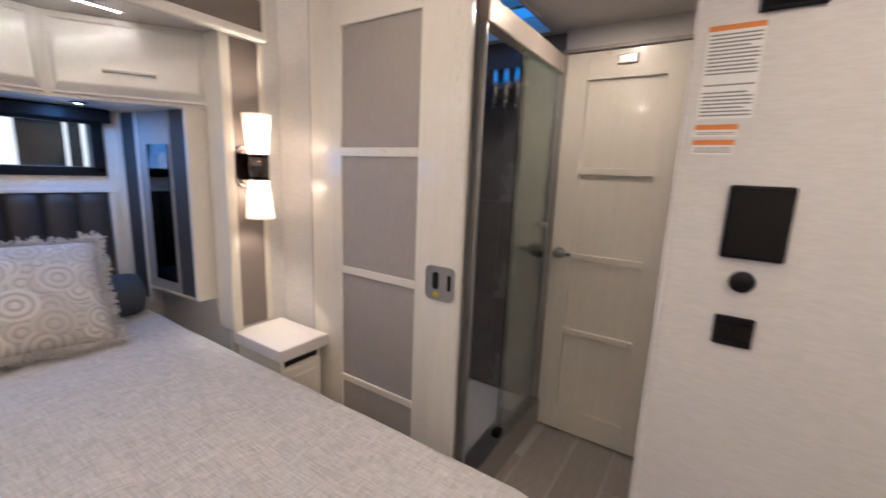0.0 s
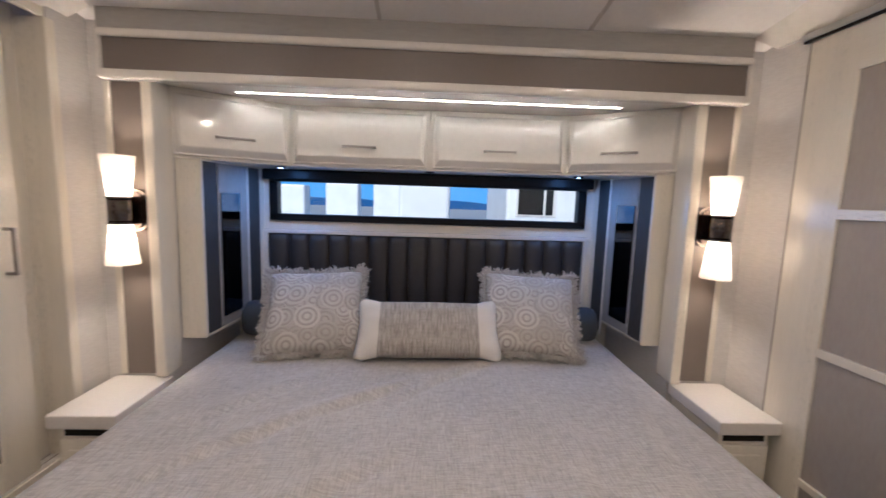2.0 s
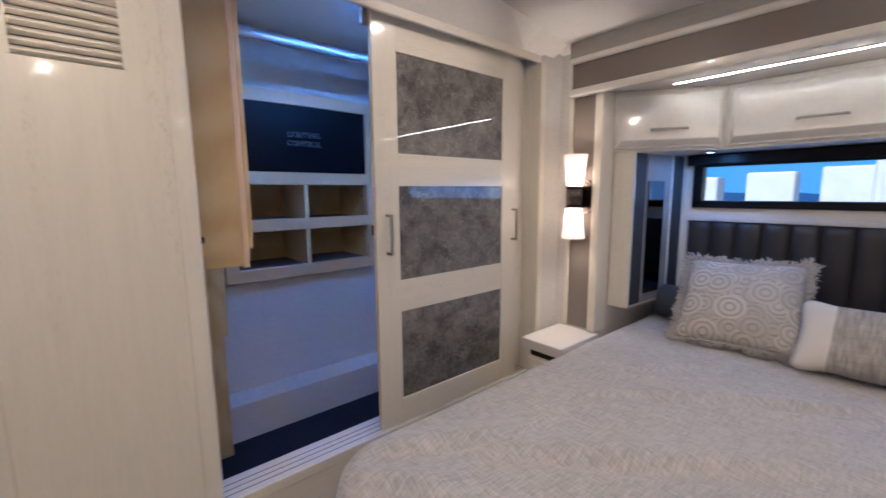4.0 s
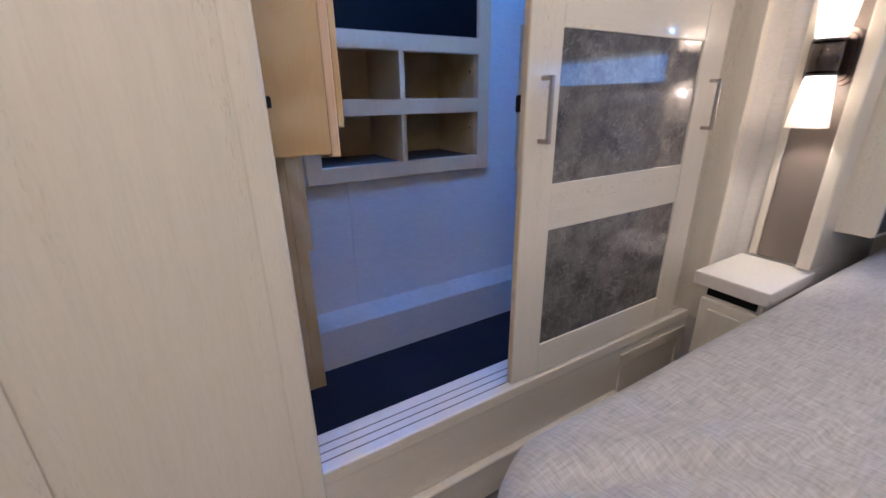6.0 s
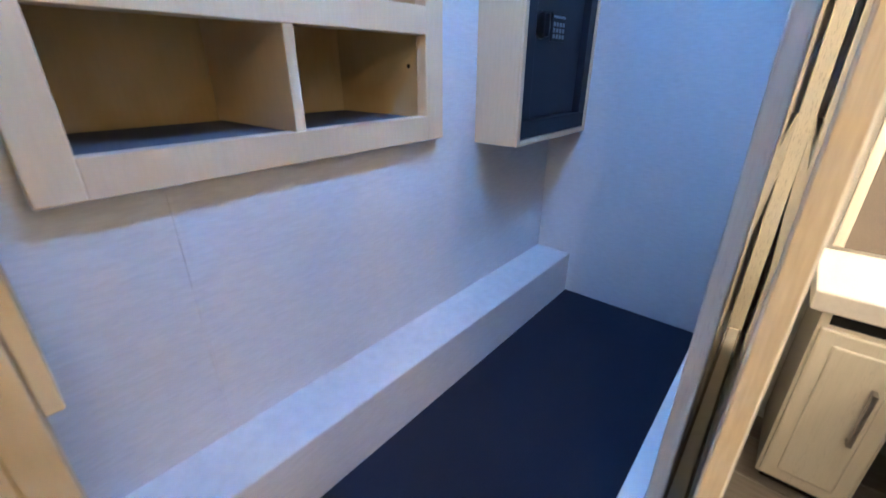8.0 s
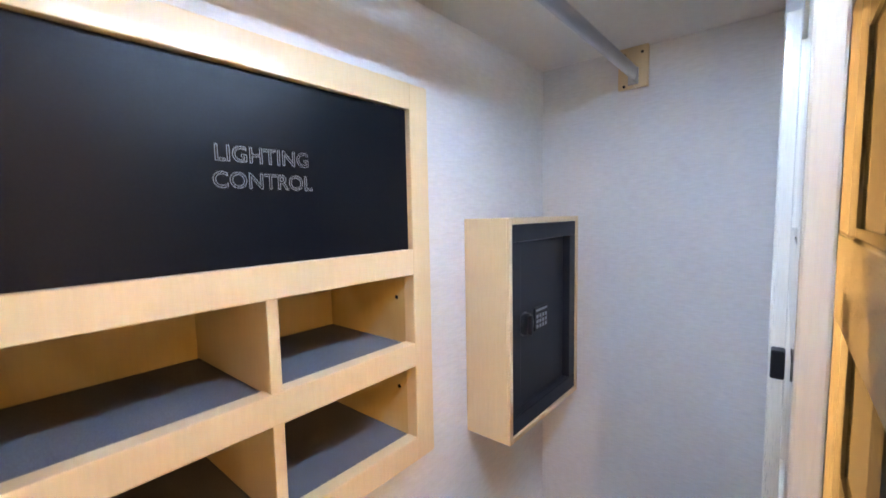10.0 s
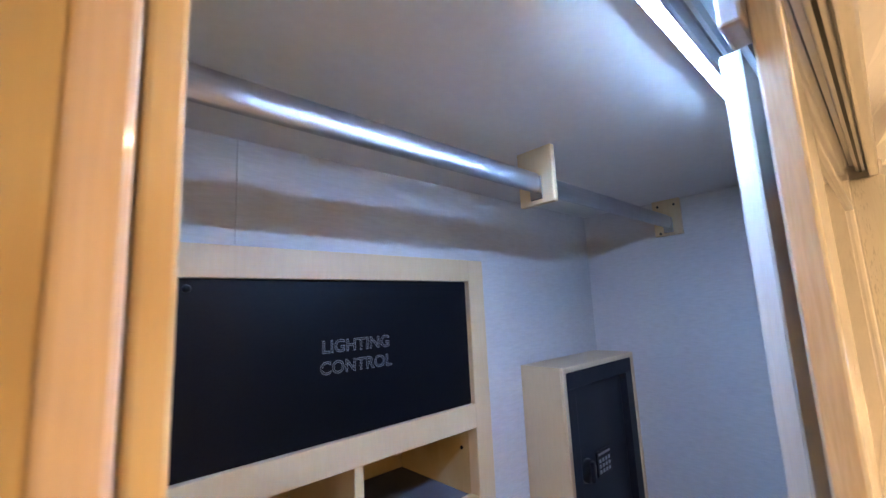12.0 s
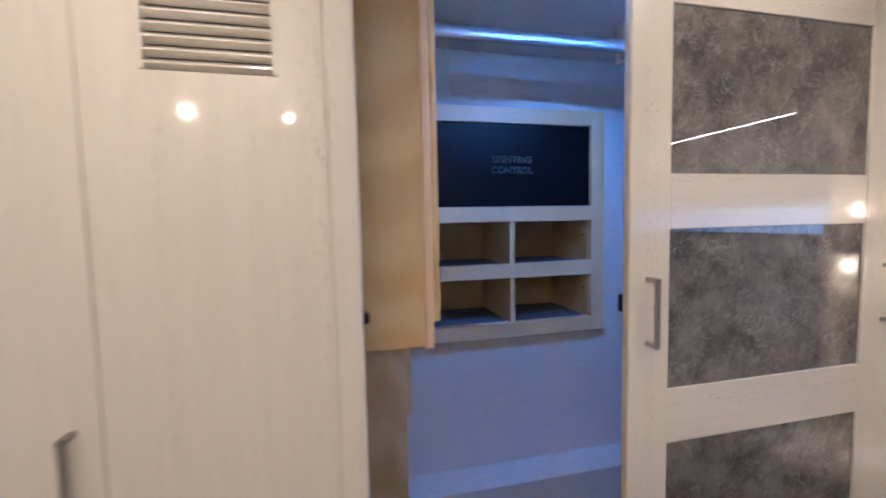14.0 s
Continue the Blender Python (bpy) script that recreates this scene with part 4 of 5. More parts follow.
def sconce(y, label):
    s = thing("wall_sconce", (-1.85, y, 1.45), label, "sconce", "bedside sconces")
    plate = part("backplate", prism(bmesh.new(), rounded(y, 1.45, 0.070, 0.090, 0.042), "x", -1.842, -1.800), BRONZE, s, "rounded dark bronze backplate")
    part("plate_face", prism(bmesh.new(), rounded(y, 1.45, 0.058, 0.078, 0.034), "x", -1.801, -1.790), BRONZE, plate)
    bm = tube(bmesh.new(), (-1.745, y, 1.398), (-1.745, y, 1.502), 0.044, 0.044, 28)
    part("holder", bm, BRONZE, s, "dark bronze barrel holder", True)
    for z in (1.397, 1.503):
        part("holder_ring", tube(bmesh.new(), (-1.745, y, z - 0.004), (-1.745, y, z + 0.004), 0.046, 0.046, 28), BRONZE, s, "dark bronze ring", True)
    bx("arm", (-1.82, -1.745, y - 0.02, y + 0.02, 1.43, 1.47), BRONZE, s)
    for sign in (1, -1):
        z0, z1 = 1.45 + sign * 0.054, 1.45 + sign * 0.224
        bm = bmesh.new()
        rings = []
        for rad, z in ((0.040, z0), (0.046, z0 + sign * 0.05), (0.062, z1), (0.058, z1), (0.042, z0 + sign * 0.05), (0.036, z0 + sign * 0.004)):
            rings.append([bm.verts.new((-1.745 + rad * math.cos(a), y + rad * math.sin(a), z)) for a in (2 * math.pi * j / 28 for j in range(28))])
        for a, b in zip(rings, rings[1:]):
            for j in range(28):
                bm.faces.new((a[j], a[(j + 1) % 28], b[(j + 1) % 28], b[j]))
        bmesh.ops.recalc_face_normals(bm, faces=bm.faces)
        sh = part("glass_shade", bm, SHADE, s, "frosted glass shade, lit", True)
        bm = bmesh.new()
        bmesh.ops.create_uvsphere(bm, u_segments=16, v_segments=10, radius=0.021, matrix=Matrix.Translation((-1.745, y, z0 + sign * 0.050)))
        part("bulb", bm, BULB, sh, "glowing bulb", True)


sconce(1.003, "bronze sconce with two lit frosted glass shades, by the bathroom door")
sconce(-1.560, "bronze sconce with two lit frosted glass shades, by the closet")


# ---- sliding bathroom door ----
def slider_north():
    d = thing("sliding_door", (-1.19, 1.17, 0), "ivory sliding door with greige panels, slid open beside the doorway", "door")
    y0, y1 = 1.147, 1.184
    bx("stile", (-1.592, -1.396, y0 + 0.018, y1, 0.02, 2.185), IVORY, d, "ivory stile", 0.004)
    bx("stile", (-0.988, -0.795, y0 + 0.018, y1, 0.02, 2.185), IVORY, d, "ivory stile", 0.004)
    bx("edge_strip", (-0.797, -0.783, y0 + 0.016, y1 + 0.004, 0.02, 2.185), GLOSS, d, "pale edge strip", 0.003)
    for z0, z1 in ((2.022, 2.185), (1.512, 1.548), (1.003, 1.036), (0.488, 0.518), (0.02, 0.14)):
        bx("rail", (-1.398, -0.986, y0 + 0.016, y1, z0, z1), IVORY_X, d, "ivory rail", 0.003)
    for z0, z1 in ((1.548, 2.022), (1.036, 1.512), (0.518, 1.003), (0.14, 0.488)):
        bx("panel", (-1.40, -0.984, y0 + 0.026, y1 - 0.004, z0, z1), GREIGE, d, "matt greige panel", 0.0)
    latch = part("latch_plate", prism(bmesh.new(), rounded(-0.866, 1.050, 0.064, 0.066, 0.024), "y", y0 + 0.011, y0 + 0.019), NICKEL, d, "rounded nickel latch plate")
    part("finger_pull", prism(bmesh.new(), rounded(-0.882, 1.060, 0.014, 0.033, 0.012), "y", y0 + 0.0095, y0 + 0.0115), BLACK, latch, "dark finger pull")
    part("finger_pull", prism(bmesh.new(), rounded(-0.822, 1.058, 0.008, 0.030, 0.007), "y", y0 + 0.0095, y0 + 0.0115), BLACK, latch, "dark finger pull")
    part("lock_button", tube(bmesh.new(), (-0.878, y0 + 0.0115, 1.008), (-0.878, y0 + 0.007, 1.008), 0.012), YELLOW, latch, "yellow lock label", True)
    bx("track", (-1.62, -0.70, 1.148, 1.19, 2.186, 2.212), ALU, d, "dark-lipped top track", 0.002)
    # shadow under the track, drawn as a black strip
    bx("track_shadow", (-1.61, -0.72, 1.150, 1.160, 2.178, 2.188), BLACK, d, "black strip for the shadow under the track", 0.0)


slider_north()


def bath_door():
    d = thing("bathroom_door", (-0.5, 2.15, 0), "closed ivory bathroom door with three rails and a nickel knob", "door")
    x0, x1, y = -0.775, -0.205, 2.135
    bx("slab", (x0, x1, y + 0.014, y + 0.036, 0.012, 2.078), IVORY, d, "ivory slab", 0.002)
    for z0, z1 in ((1.945, 2.078), (1.480, 1.515), (1.025, 1.06), (0.60, 0.632), (0.012, 0.155)):
        bx("rail", (x0 + 0.11, x1 - 0.10, y - 0.004, y + 0.015, z0, z1), IVORY_X, d, "ivory rail", 0.003)
    bx("stile", (x0, x0 + 0.112, y - 0.006, y + 0.015, 0.012, 2.078), IVORY, d, "ivory stile", 0.003)
    bx("stile", (x1 - 0.102, x1, y - 0.006, y + 0.015, 0.012, 2.078), IVORY, d, "ivory stile", 0.003)
    rose = part("knob_rose", tube(bmesh.new(), (-0.725, y, 1.055), (-0.725, y - 0.008, 1.055), 0.032, 0.03), NICKEL, d, "nickel rose", True)
    part("knob", tube(bmesh.new(), (-0.725, y - 0.008, 1.055), (-0.725, y - 0.05, 1.055), 0.014, 0.024), NICKEL, rose, "nickel knob", True)
    bx("lever", (-0.725, -0.655, y - 0.048, y - 0.036, 1.046, 1.064), NICKEL, rose, "short nickel lever", 0.005)
    bx("robe_hook", (-0.53, -0.44, y - 0.02, y, 2.005, 2.05), NICKEL, d, "nickel robe hook", 0.006)


bath_door()
trim = thing("bathroom_door_trim", (-0.5, 2.16, 0), "light door casing", "trim", kind="structure")
bx("casing", (-0.80, -0.778, 2.12, BN, 0, 2.10), GREIGE, trim, "", 0.003)
bx("casing", (-0.202, -0.18, 2.12, BN, 0, 2.10), IVORY, trim, "", 0.003)
bx("casing", (-0.80, -0.18, 2.12, BN, 2.082, 2.10), GREIGE, trim, "", 0.003)

# controls on the wall by the doorway
WY = 1.2155


def plate(name, x0, x1, z0, z1, depth, mat, label, category, bev=0.006, seg=3):
    t = thing(name, ((x0 + x1) / 2, WY, z0), label, category)
    part("housing", block(bmesh.new(), x0, x1, WY - depth, WY, z0, z1, bev, seg), mat, t)
    return t


p = plate("control_screen", -0.02, 0.114, 1.272, 1.458, 0.014, BLACK, "black glass touch panel on the wallpaper wall", "control panel", 0.007)
part("screen", block(bmesh.new(), -0.013, 0.107, WY - 0.0165, WY - 0.013, 1.279, 1.451, 0.002), GLASSBLACK, p, "black glass face")
p = thing("round_sensor", (0.038, WY, 1.19), "round black knob sensor under the touch panel", "sensor")
part("disc", tube(bmesh.new(), (0.038, WY, 1.212), (0.038, WY - 0.016, 1.212), 0.029, 0.026, 28), BLACK, p, "", True)
p = plate("light_switch", -0.007, 0.081, 1.037, 1.118, 0.010, BLACK, "black double light switch plate", "switch", 0.005)
for x in (0.016, 0.058):
    part("rocker", block(bmesh.new(), x - 0.018, x + 0.018, WY - 0.015, WY - 0.009, 1.055, 1.10, 0.004), GLASSBLACK, p, "black rocker")
p = plate("wall_display", -0.02, 0.105, 1.862, 1.96, 0.014, BLACK, "black display box high on the wallpaper wall", "display", 0.004)
part("screen", block(bmesh.new(), -0.012, 0.097, WY - 0.0165, WY - 0.013, 1.870, 1.952, 0.002), GLASSBLACK, p, "dark face")


def notice(x0, x1, z0, z1, rows, label):
    t = thing("warning_notice", ((x0 + x1) / 2, WY, z0), label, "notice", "paper notices by the doorway")
    bx("sheet", (x0, x1, WY - 0.0012, WY, z0, z1), STICKER, t, "white paper", 0.0)
    bx("headline", (x0, x1, WY - 0.0018, WY - 0.001, z1 - 0.013, z1), ORANGE, t, "orange warning band", 0.0)
    rnd = random.Random(rows)
    step = (z1 - z0 - 0.022) / rows
    for k in range(rows):
        z = z1 - 0.018 - step * (k + 0.5)
        if rows > 10 and k in (11, 12, 14):
            continue
        bx("text_line", (x0 + 0.005, x1 - 0.005 - rnd.uniform(0, 0.022) * (k % 4 == 3), WY - 0.0018, WY - 0.001, z - step * 0.22, z + step * 0.22), INK, t, "", 0.0)


notice(-0.117, 0.0, 1.622, 1.845, 22, "white paper notice with an orange band and grey lines")
notice(-0.117, -0.024, 1.578, 1.608, 2, "small white notice with an orange band")
notice(-0.118, -0.027, 1.533, 1.570, 3, "small white notice with an orange band")

# ---- shower ----
shower = thing("shower_screen", (-0.81, 1.7, 0.165), "framed sliding glass shower screen", "shower screen")
bx("header", (-0.845, -0.785, 1.287, BN, 1.985, 2.075), CHAMPAGNE, shower, "beige metal header rail", 0.006)
bx("jamb", (-0.835, -0.795, 2.125, BN, 0.165, 2.0), ALU, shower, "metal jamb", 0.003)
bx("jamb", (-0.835, -0.795, 1.287, 1.305, 0.165, 2.0), ALU, shower, "metal jamb", 0.003)
pane = bx("fixed_pane", (-0.822, -0.814, 1.69, 2.125, 0.17, 2.0), SHOWERGLASS, shower, "clear greenish pane", 0.001)
pane.visible_shadow = False
pane = bx("sliding_pane", (-0.806, -0.799, 1.63, 2.10, 0.175, 2.0), SHOWERGLASS, shower, "clear greenish pane", 0.001)
pane.visible_shadow = False
bx("pull", (-0.797, -0.77, 1.99, 2.03, 1.20, 1.225), NICKEL, shower, "nickel pull", 0.006)
bx("bumper", (-0.80, -0.775, 1.98, 2.01, 1.04, 1.07), BLACK, shower, "black bumper", 0.004)
bx("bottom_guide", (-0.83, -0.79, 1.63, 1.68, 0.165, 0.20), BLACK, shower, "black bottom guide", 0.004)
rack = thing("soap_dispenser", (-1.12, 2.2, 1.85), "wall rack with three silver soap dispensers", "dispenser")
bx("rail", (-1.24, -1.02, 2.17, 2.204, 1.955, 1.985), ALU, rack, "", 0.004)
for x in (-1.20, -1.13, -1.06):
    b = part("bottle", tube(bmesh.new(), (x, 2.165, 1.865), (x, 2.165, 2.05), 0.026, 0.029, 20), CHROME, rack, "silver bottle", True)
    part("spout", tube(bmesh.new(), (x, 2.16, 1.865), (x, 2.15, 1.838), 0.010, 0.006, 12), CHROME, b, "", True)

# ---- closet sliding doors ----
GZ = ((0.547, 0.955), (1.098, 1.508), (1.645, 2.052))


def closet_door(x_left, y_front, width, label, handles, edge):
    """A framed door with three marble glass panels; x_left is the edge nearer the opening."""
    xr = x_left - width
    d = thing("closet_door", ((x_left + xr) / 2, y_front - 0.015, 0.43), label, "door", "closet sliding doors")
    yb = y_front - 0.025
    g0, g1 = x_left - 0.115, xr + 0.138
    bx("stile", (g0 - 0.001, x_left, yb, y_front, 0.432, 2.20), IVORY, d, "ivory stile", 0.003)
    bx("stile", (xr, g1, yb, y_front, 0.432, 2.20), IVORY, d, "ivory stile", 0.003)
    bx("edge_band", (x_left - 0.0005, x_left + 0.0015, yb + 0.003, y_front - 0.003, 0.434, 2.198), edge, d, "door edge band", 0.0)
    for z0, z1 in ((0.432, GZ[0][0]), (GZ[0][1], GZ[1][0]), (GZ[1][1], GZ[2][0]), (GZ[2][1], 2.20)):
        bx("rail", (g1, g0, yb + 0.0003, y_front - 0.0003, z0, z1), IVORY_X, d, "ivory rail", 0.002)
    for z0, z1 in GZ:
        bx("glass_panel", (g1 - 0.002, g0 + 0.002, yb + 0.007, y_front - 0.007, z0 - 0.002, z1 + 0.002), MARBLE, d, "smoky marble-patterned glass", 0.0)
    for x in handles:
        bar_handle(d, (x, y_front, 1.225), (x, y_front, 1.385), (0, 1, 0), 0.012, 0.034)
    return d


A = closet_door(-0.643, -1.786, 0.912, "ivory sliding closet door with three smoky marble glass panels", (-0.695, -1.497), PLYEDGE)
B = closet_door(-0.80, -1.843, 0.86, "ivory sliding closet door behind the front one, marble glass panels", (), IVORY)
bx("roller_block", (-0.675, -0.618, -1.832, -1.811, 2.135, 2.20), GREIGE, A, "greige roller block", 0.004)
bx("catch", (-0.662, -0.643, -1.832, -1.811, 1.30, 1.345), BLACK, A, "black catch", 0.004)
bx("catch", (-1.42, -1.38, -1.892, -1.868, 1.335, 1.395), BLACK, B, "black catch", 0.004)

base_unit = thing("closet_plinth", (-0.83, -1.745, 0.0), "ivory plinth with a drawer front under the closet sill", "plinth")
front = bx("drawer_front", (-1.20, -0.02, -1.776, -1.757, 0.02, 0.175), IVORY_X, base_unit, "ivory drawer front", 0.004)
bx("finger_ledge", (-1.20, -0.02, -1.7765, -1.746, 0.168, 0.184), IVORY_X, front, "ivory finger ledge", 0.006)
for box in ((-1.66, -1.21, 0.30, 0.35), (-1.66, -1.21, 0.03, 0.08), (-1.66, -1.61, 0.08, 0.30), (-1.26, -1.21, 0.08, 0.30)):
    bx("frame_strip", (box[0], box[1], -1.7765, -1.768, box[2], box[3]), IVORY_X, base_unit, "ivory frame strip", 0.003)


# ---- tall cabinet with vented doors ----
def vented_cabinet():
    c = thing("tall_cabinet", (0.5, -1.8, 0), "tall ivory oak cabinet with two vented doors", "cabinet")
    bx("centre_post", (0.4525, 0.4615, -1.773, -1.756, 0, 2.2), IVORY, c, "ivory centre post", 0.0)
    bx("end_post", (0.053, 0.0585, -1.773, -1.754, 0, 2.2), IVORY, c, "ivory end post", 0.0)
    bx("carcass", (0.055, 0.95, -1.90, -1.7725, 0, 2.42), IVORY, c, "ivory carcass", 0.002)
    for x0, x1, hx, v0, v1 in ((0.058, 0.453, None, 0.143, 0.360), (0.461, 0.90, 0.505, 0.572, 0.78)):
        zv0, zv1 = 1.812, 2.06
        bm = bmesh.new()
        for box in ((x0, x1, zv1, 2.2), (x0, x1, 0.04, zv0), (x0, v0, zv0, zv1), (v1, x1, zv0, zv1)):
            block(bm, box[0], box[1], -1.771, -1.750, box[2], box[3])
        bmesh.ops.remove_doubles(bm, verts=bm.verts, dist=0.0001)
        door = part("door", bm, IVORY, c, "ivory oak-grained door")
        # taupe sheet darkens the gaps between slats in place of real shade
        vent = part("vent_shade_sheet", block(bmesh.new(), v0, v1, -1.771, -1.766, zv0, zv1), TAUPE, door, "taupe sheet for the shade behind the slats")
        for k in range(11):
            z = zv0 + 0.014 + k * 0.0225
            bm = prism(bmesh.new(), [(-1.764, z - 0.010), (-1.747, z - 0.003), (-1.747, z), (-1.764, z + 0.010)], "x", v0 + 0.004, v1 - 0.004)
            part("slat", bm, IVORY_X, door, "ivory slat")
        for a, b in ((v0 - 0.004, v0 + 0.004), (v1 - 0.004, v1 + 0.004)):
            bx("vent_side", (a, b, -1.766, -1.746, zv0, zv1), IVORY, door, "", 0.002)
        if hx:
            bar_handle(door, (hx, -1.75, 1.005), (hx, -1.75, 1.18), (0, 1, 0), 0.012, 0.03)


vented_cabinet()

# ---- closet ----
def hanging_cabinet():
    c = thing("closet_wall_cabinet", (0.1, -2.2, 1.21), "birch wall cabinet hung above the closet floor", "cabinet")
    bx("side_panel", (-0.166, 0.556, -1.975, -1.957, 1.213, CTOP), BIRCH, c, "birch side panel", 0.002)
    bx("body", (-0.166, 0.556, -2.60, -1.975, 1.213, CTOP), BIRCH, c, "birch body", 0.002)
    bx("face_frame", (-0.190, -0.166, -2.60, -1.955, 1.205, CTOP), PEACH, c, "birch face frame", 0.004)
    bx("door", (-0.209, -0.192, -2.55, -1.965, 1.275, 2.24), BIRCH, c, "birch door slab", 0.003)
    low = thing("closet_base_cabinet", (0.1, -2.5, CFLOOR), "birch lower cabinet end against the closet wall", "cabinet")
    bx("end_panel", (-0.128, 0.556, -2.507, -2.418, 0.39, 1.204), BIRCH, low, "birch end panel", 0.002)
    bx("end_foot", (-0.128, 0.556, -2.503, -2.418, CFLOOR, 0.39), BIRCH, low, "birch end panel foot", 0.0)
    bx("face_frame", (-0.172, -0.128, -2.503, -2.416, CFLOOR, 1.204), BIRCH, low, "birch face frame", 0.003)
    bx("door", (-0.195, -0.174, -2.67, -2.44, 0.80, 1.20), BIRCH, low, "birch door slab", 0.003)


hanging_cabinet()
catch = thing("door_catch", (0.0, -1.80, 1.305), "small black catch on the closet jamb", "catch")
bx("body", (-0.016, -0.0015, -1.820, -1.790, 1.325, 1.347), BLACK, catch, "", 0.003)
bx("plate", (-0.005, -0.0015, -1.812, -1.798, 1.305, 1.365), BLACK, catch, "", 0.001)


def cubby():
    c = thing("cubby_unit", (-0.7, CS, 0.99), "birch built-in cubby unit with four pigeonholes and a black board", "shelf unit")
    x0, x1, yf, yb = -1.165, -0.250, -2.643, CS - 0.002
    bx("stile", (x0, -1.096, yb, yf, 1.004, 2.032), MAPLE, c, "birch stile", 0.003)
    bx("stile", (-0.316, x1, yb, yf, 1.004, 2.032), MAPLE, c, "birch stile", 0.003)
    for z0, z1 in ((1.965, 2.032), (1.530, 1.598), (1.275, 1.340), (1.004, 1.070)):
        bx("rail", (-1.097, -0.315, yb, yf, z0, z1), MAPLE, c, "birch rail", 0.002)
    ybk = -3.03
    bx("back_panel", (-1.116, -0.297, ybk - 0.012, ybk, 1.037, 1.983), BIRCH, c, "birch back")
    for xa, xb in ((-1.116, -1.100), (-0.313, -0.297)):
        bx("side", (xa, xb, ybk, yb, 1.037, 1.983), BIRCH, c, "birch side", 0.0)
    for z in (1.058, 1.325, 1.585):
        bx("shelf", (-1.10, -0.313, ybk, yb, z - 0.018, z), BIRCH, c, "birch shelf", 0.0)
    for z in (1.058, 1.325):
        bx("liner", (-1.098, -0.315, ybk + 0.004, yb, z, z + 0.008), LINER, c, "grey shelf liner", 0.0)
    bx("top", (-1.10, -0.313, ybk, yb, 1.965, 1.98), BIRCH, c, "", 0.0)
    for z0, z1 in ((1.068, 1.305), (1.334, 1.565)):
        bx("divider", (-0.713, -0.688, ybk, yf - 0.004, z0, z1), MAPLE, c, "birch divider", 0.002)
    for z in (1.20, 1.46):
        part("peg_hole", tube(bmesh.new(), (-1.101, -2.715, z), (-1.098, -2.715, z), 0.006, None, 12), BLACK, c, "dark peg hole")
    board = bx("control_board", (-1.097, -0.315, -2.672, -2.660, 1.596, 1.967), BOARD, c, "black board lettered lighting control", 0.0)
    part("screw", tube(bmesh.new(), (-0.34, -2.660, 1.945), (-0.34, -2.657, 1.945), 0.008, 0.006, 14), BLACK, board, "", True)
    for text, z in (("LIGHTING", 1.795), ("CONTROL", 1.747)):
        fc = bpy.data.curves.new("lettering", "FONT")
        fc.body, fc.size, fc.align_x, fc.space_character = text, 0.0405, "CENTER", 1.03
        fc.dimensions, fc.fill_mode, fc.bevel_depth, fc.bevel_resolution, fc.offset = "2D", "NONE", 0.0008, 0, 0.0002
        ob = new("lettering", fc)
        ob.data.materials.append(LETTER)
        ob.parent = board
        ob.matrix_basis = pose(-0.709, -2.6588, z, 90, 0, 180)
        tagged(ob, "grey lettering reading " + text.lower())


cubby()


def wall_safe():
    s = thing("wall_safe", (-1.64, -2.6, 0.962), "black steel safe in a birch box on the closet wall", "safe")
    x0, x1, yf, z0, z1 = -1.908, -1.375, -2.522, 0.960, 1.674
    for nm, box in (("side", (x0, x0 + 0.018, CS, yf, z0, z1)), ("side", (x1 - 0.018, x1, CS, yf, z0, z1)), ("bottom", (x0 + 0.018, x1 - 0.018, CS, yf, z0, z0 + 0.018)), ("top", (x0 + 0.018, x1 - 0.018, CS, yf, z1 - 0.018, z1))):
        bx(nm, box, MAPLE, s, "birch box " + nm, 0.002)
    for nm, box in (("front_edge", (x0, x0 + 0.019, z0, z1)), ("front_edge", (x1 - 0.019, x1, z0, z1)), ("front_edge", (x0 + 0.019, x1 - 0.019, z0, z0 + 0.019)), ("front_edge", (x0 + 0.019, x1 - 0.019, z1 - 0.019, z1))):
        bx(nm, (box[0], box[1], yf, yf + 0.010, box[2], box[3]), PEACH, s, "pale birch edging", 0.002)
    bx("body", (x0 + 0.02, x1 - 0.02, CS, -2.56, z0 + 0.02, z1 - 0.02), SAFE, s, "black steel body", 0.0)
    fr = bmesh.new()
    a0, a1, c0, c1, t = x0 + 0.02, x1 - 0.02, z0 + 0.02, z1 - 0.02, 0.055
    for box in ((a0, a1, c0, c0 + t), (a0, a1, c1 - t, c1), (a0, a0 + t, c0 + t, c1 - t), (a1 - t, a1, c0 + t, c1 - t)):
        block(fr, box[0], box[1], -2.56, -2.516, box[2], box[3], 0.003)
    part("frame", fr, SAFE, s, "black steel surround")
    door = bx("door", (a0 + t + 0.004, a1 - t - 0.004, -2.56, -2.540, c0 + t + 0.004, c1 - t - 0.004), SAFE, s, "black steel door", 0.004)
    xd, zd = -1.515, 1.318
    dial = part("dial", tube(bmesh.new(), (xd, -2.54, zd), (xd, -2.522, zd), 0.040, 0.036, 30), BLACK, door, "round black dial", True)
    bx("grip", (xd - 0.007, xd + 0.007, -2.523, -2.508, zd - 0.033, zd + 0.033), SAFE, dial, "dial grip", 0.004)
    pad = bx("keypad", (-1.685, -1.58, -2.54, -2.534, 1.275, 1.36), BLACK, door, "black keypad", 0.004)
    for i in range(4):
        for j in range(3):
            bx("key", (-1.67 + i * 0.022, -1.657 + i * 0.022, -2.534, -2.531, 1.285 + j * 0.018, 1.297 + j * 0.018), LETTER, pad, "small grey key", 0.002)
    bx("badge", (-1.675, -1.59, -2.534, -2.532, 1.345, 1.352), LETTER, pad, "grey badge line", 0.0)


wall_safe()


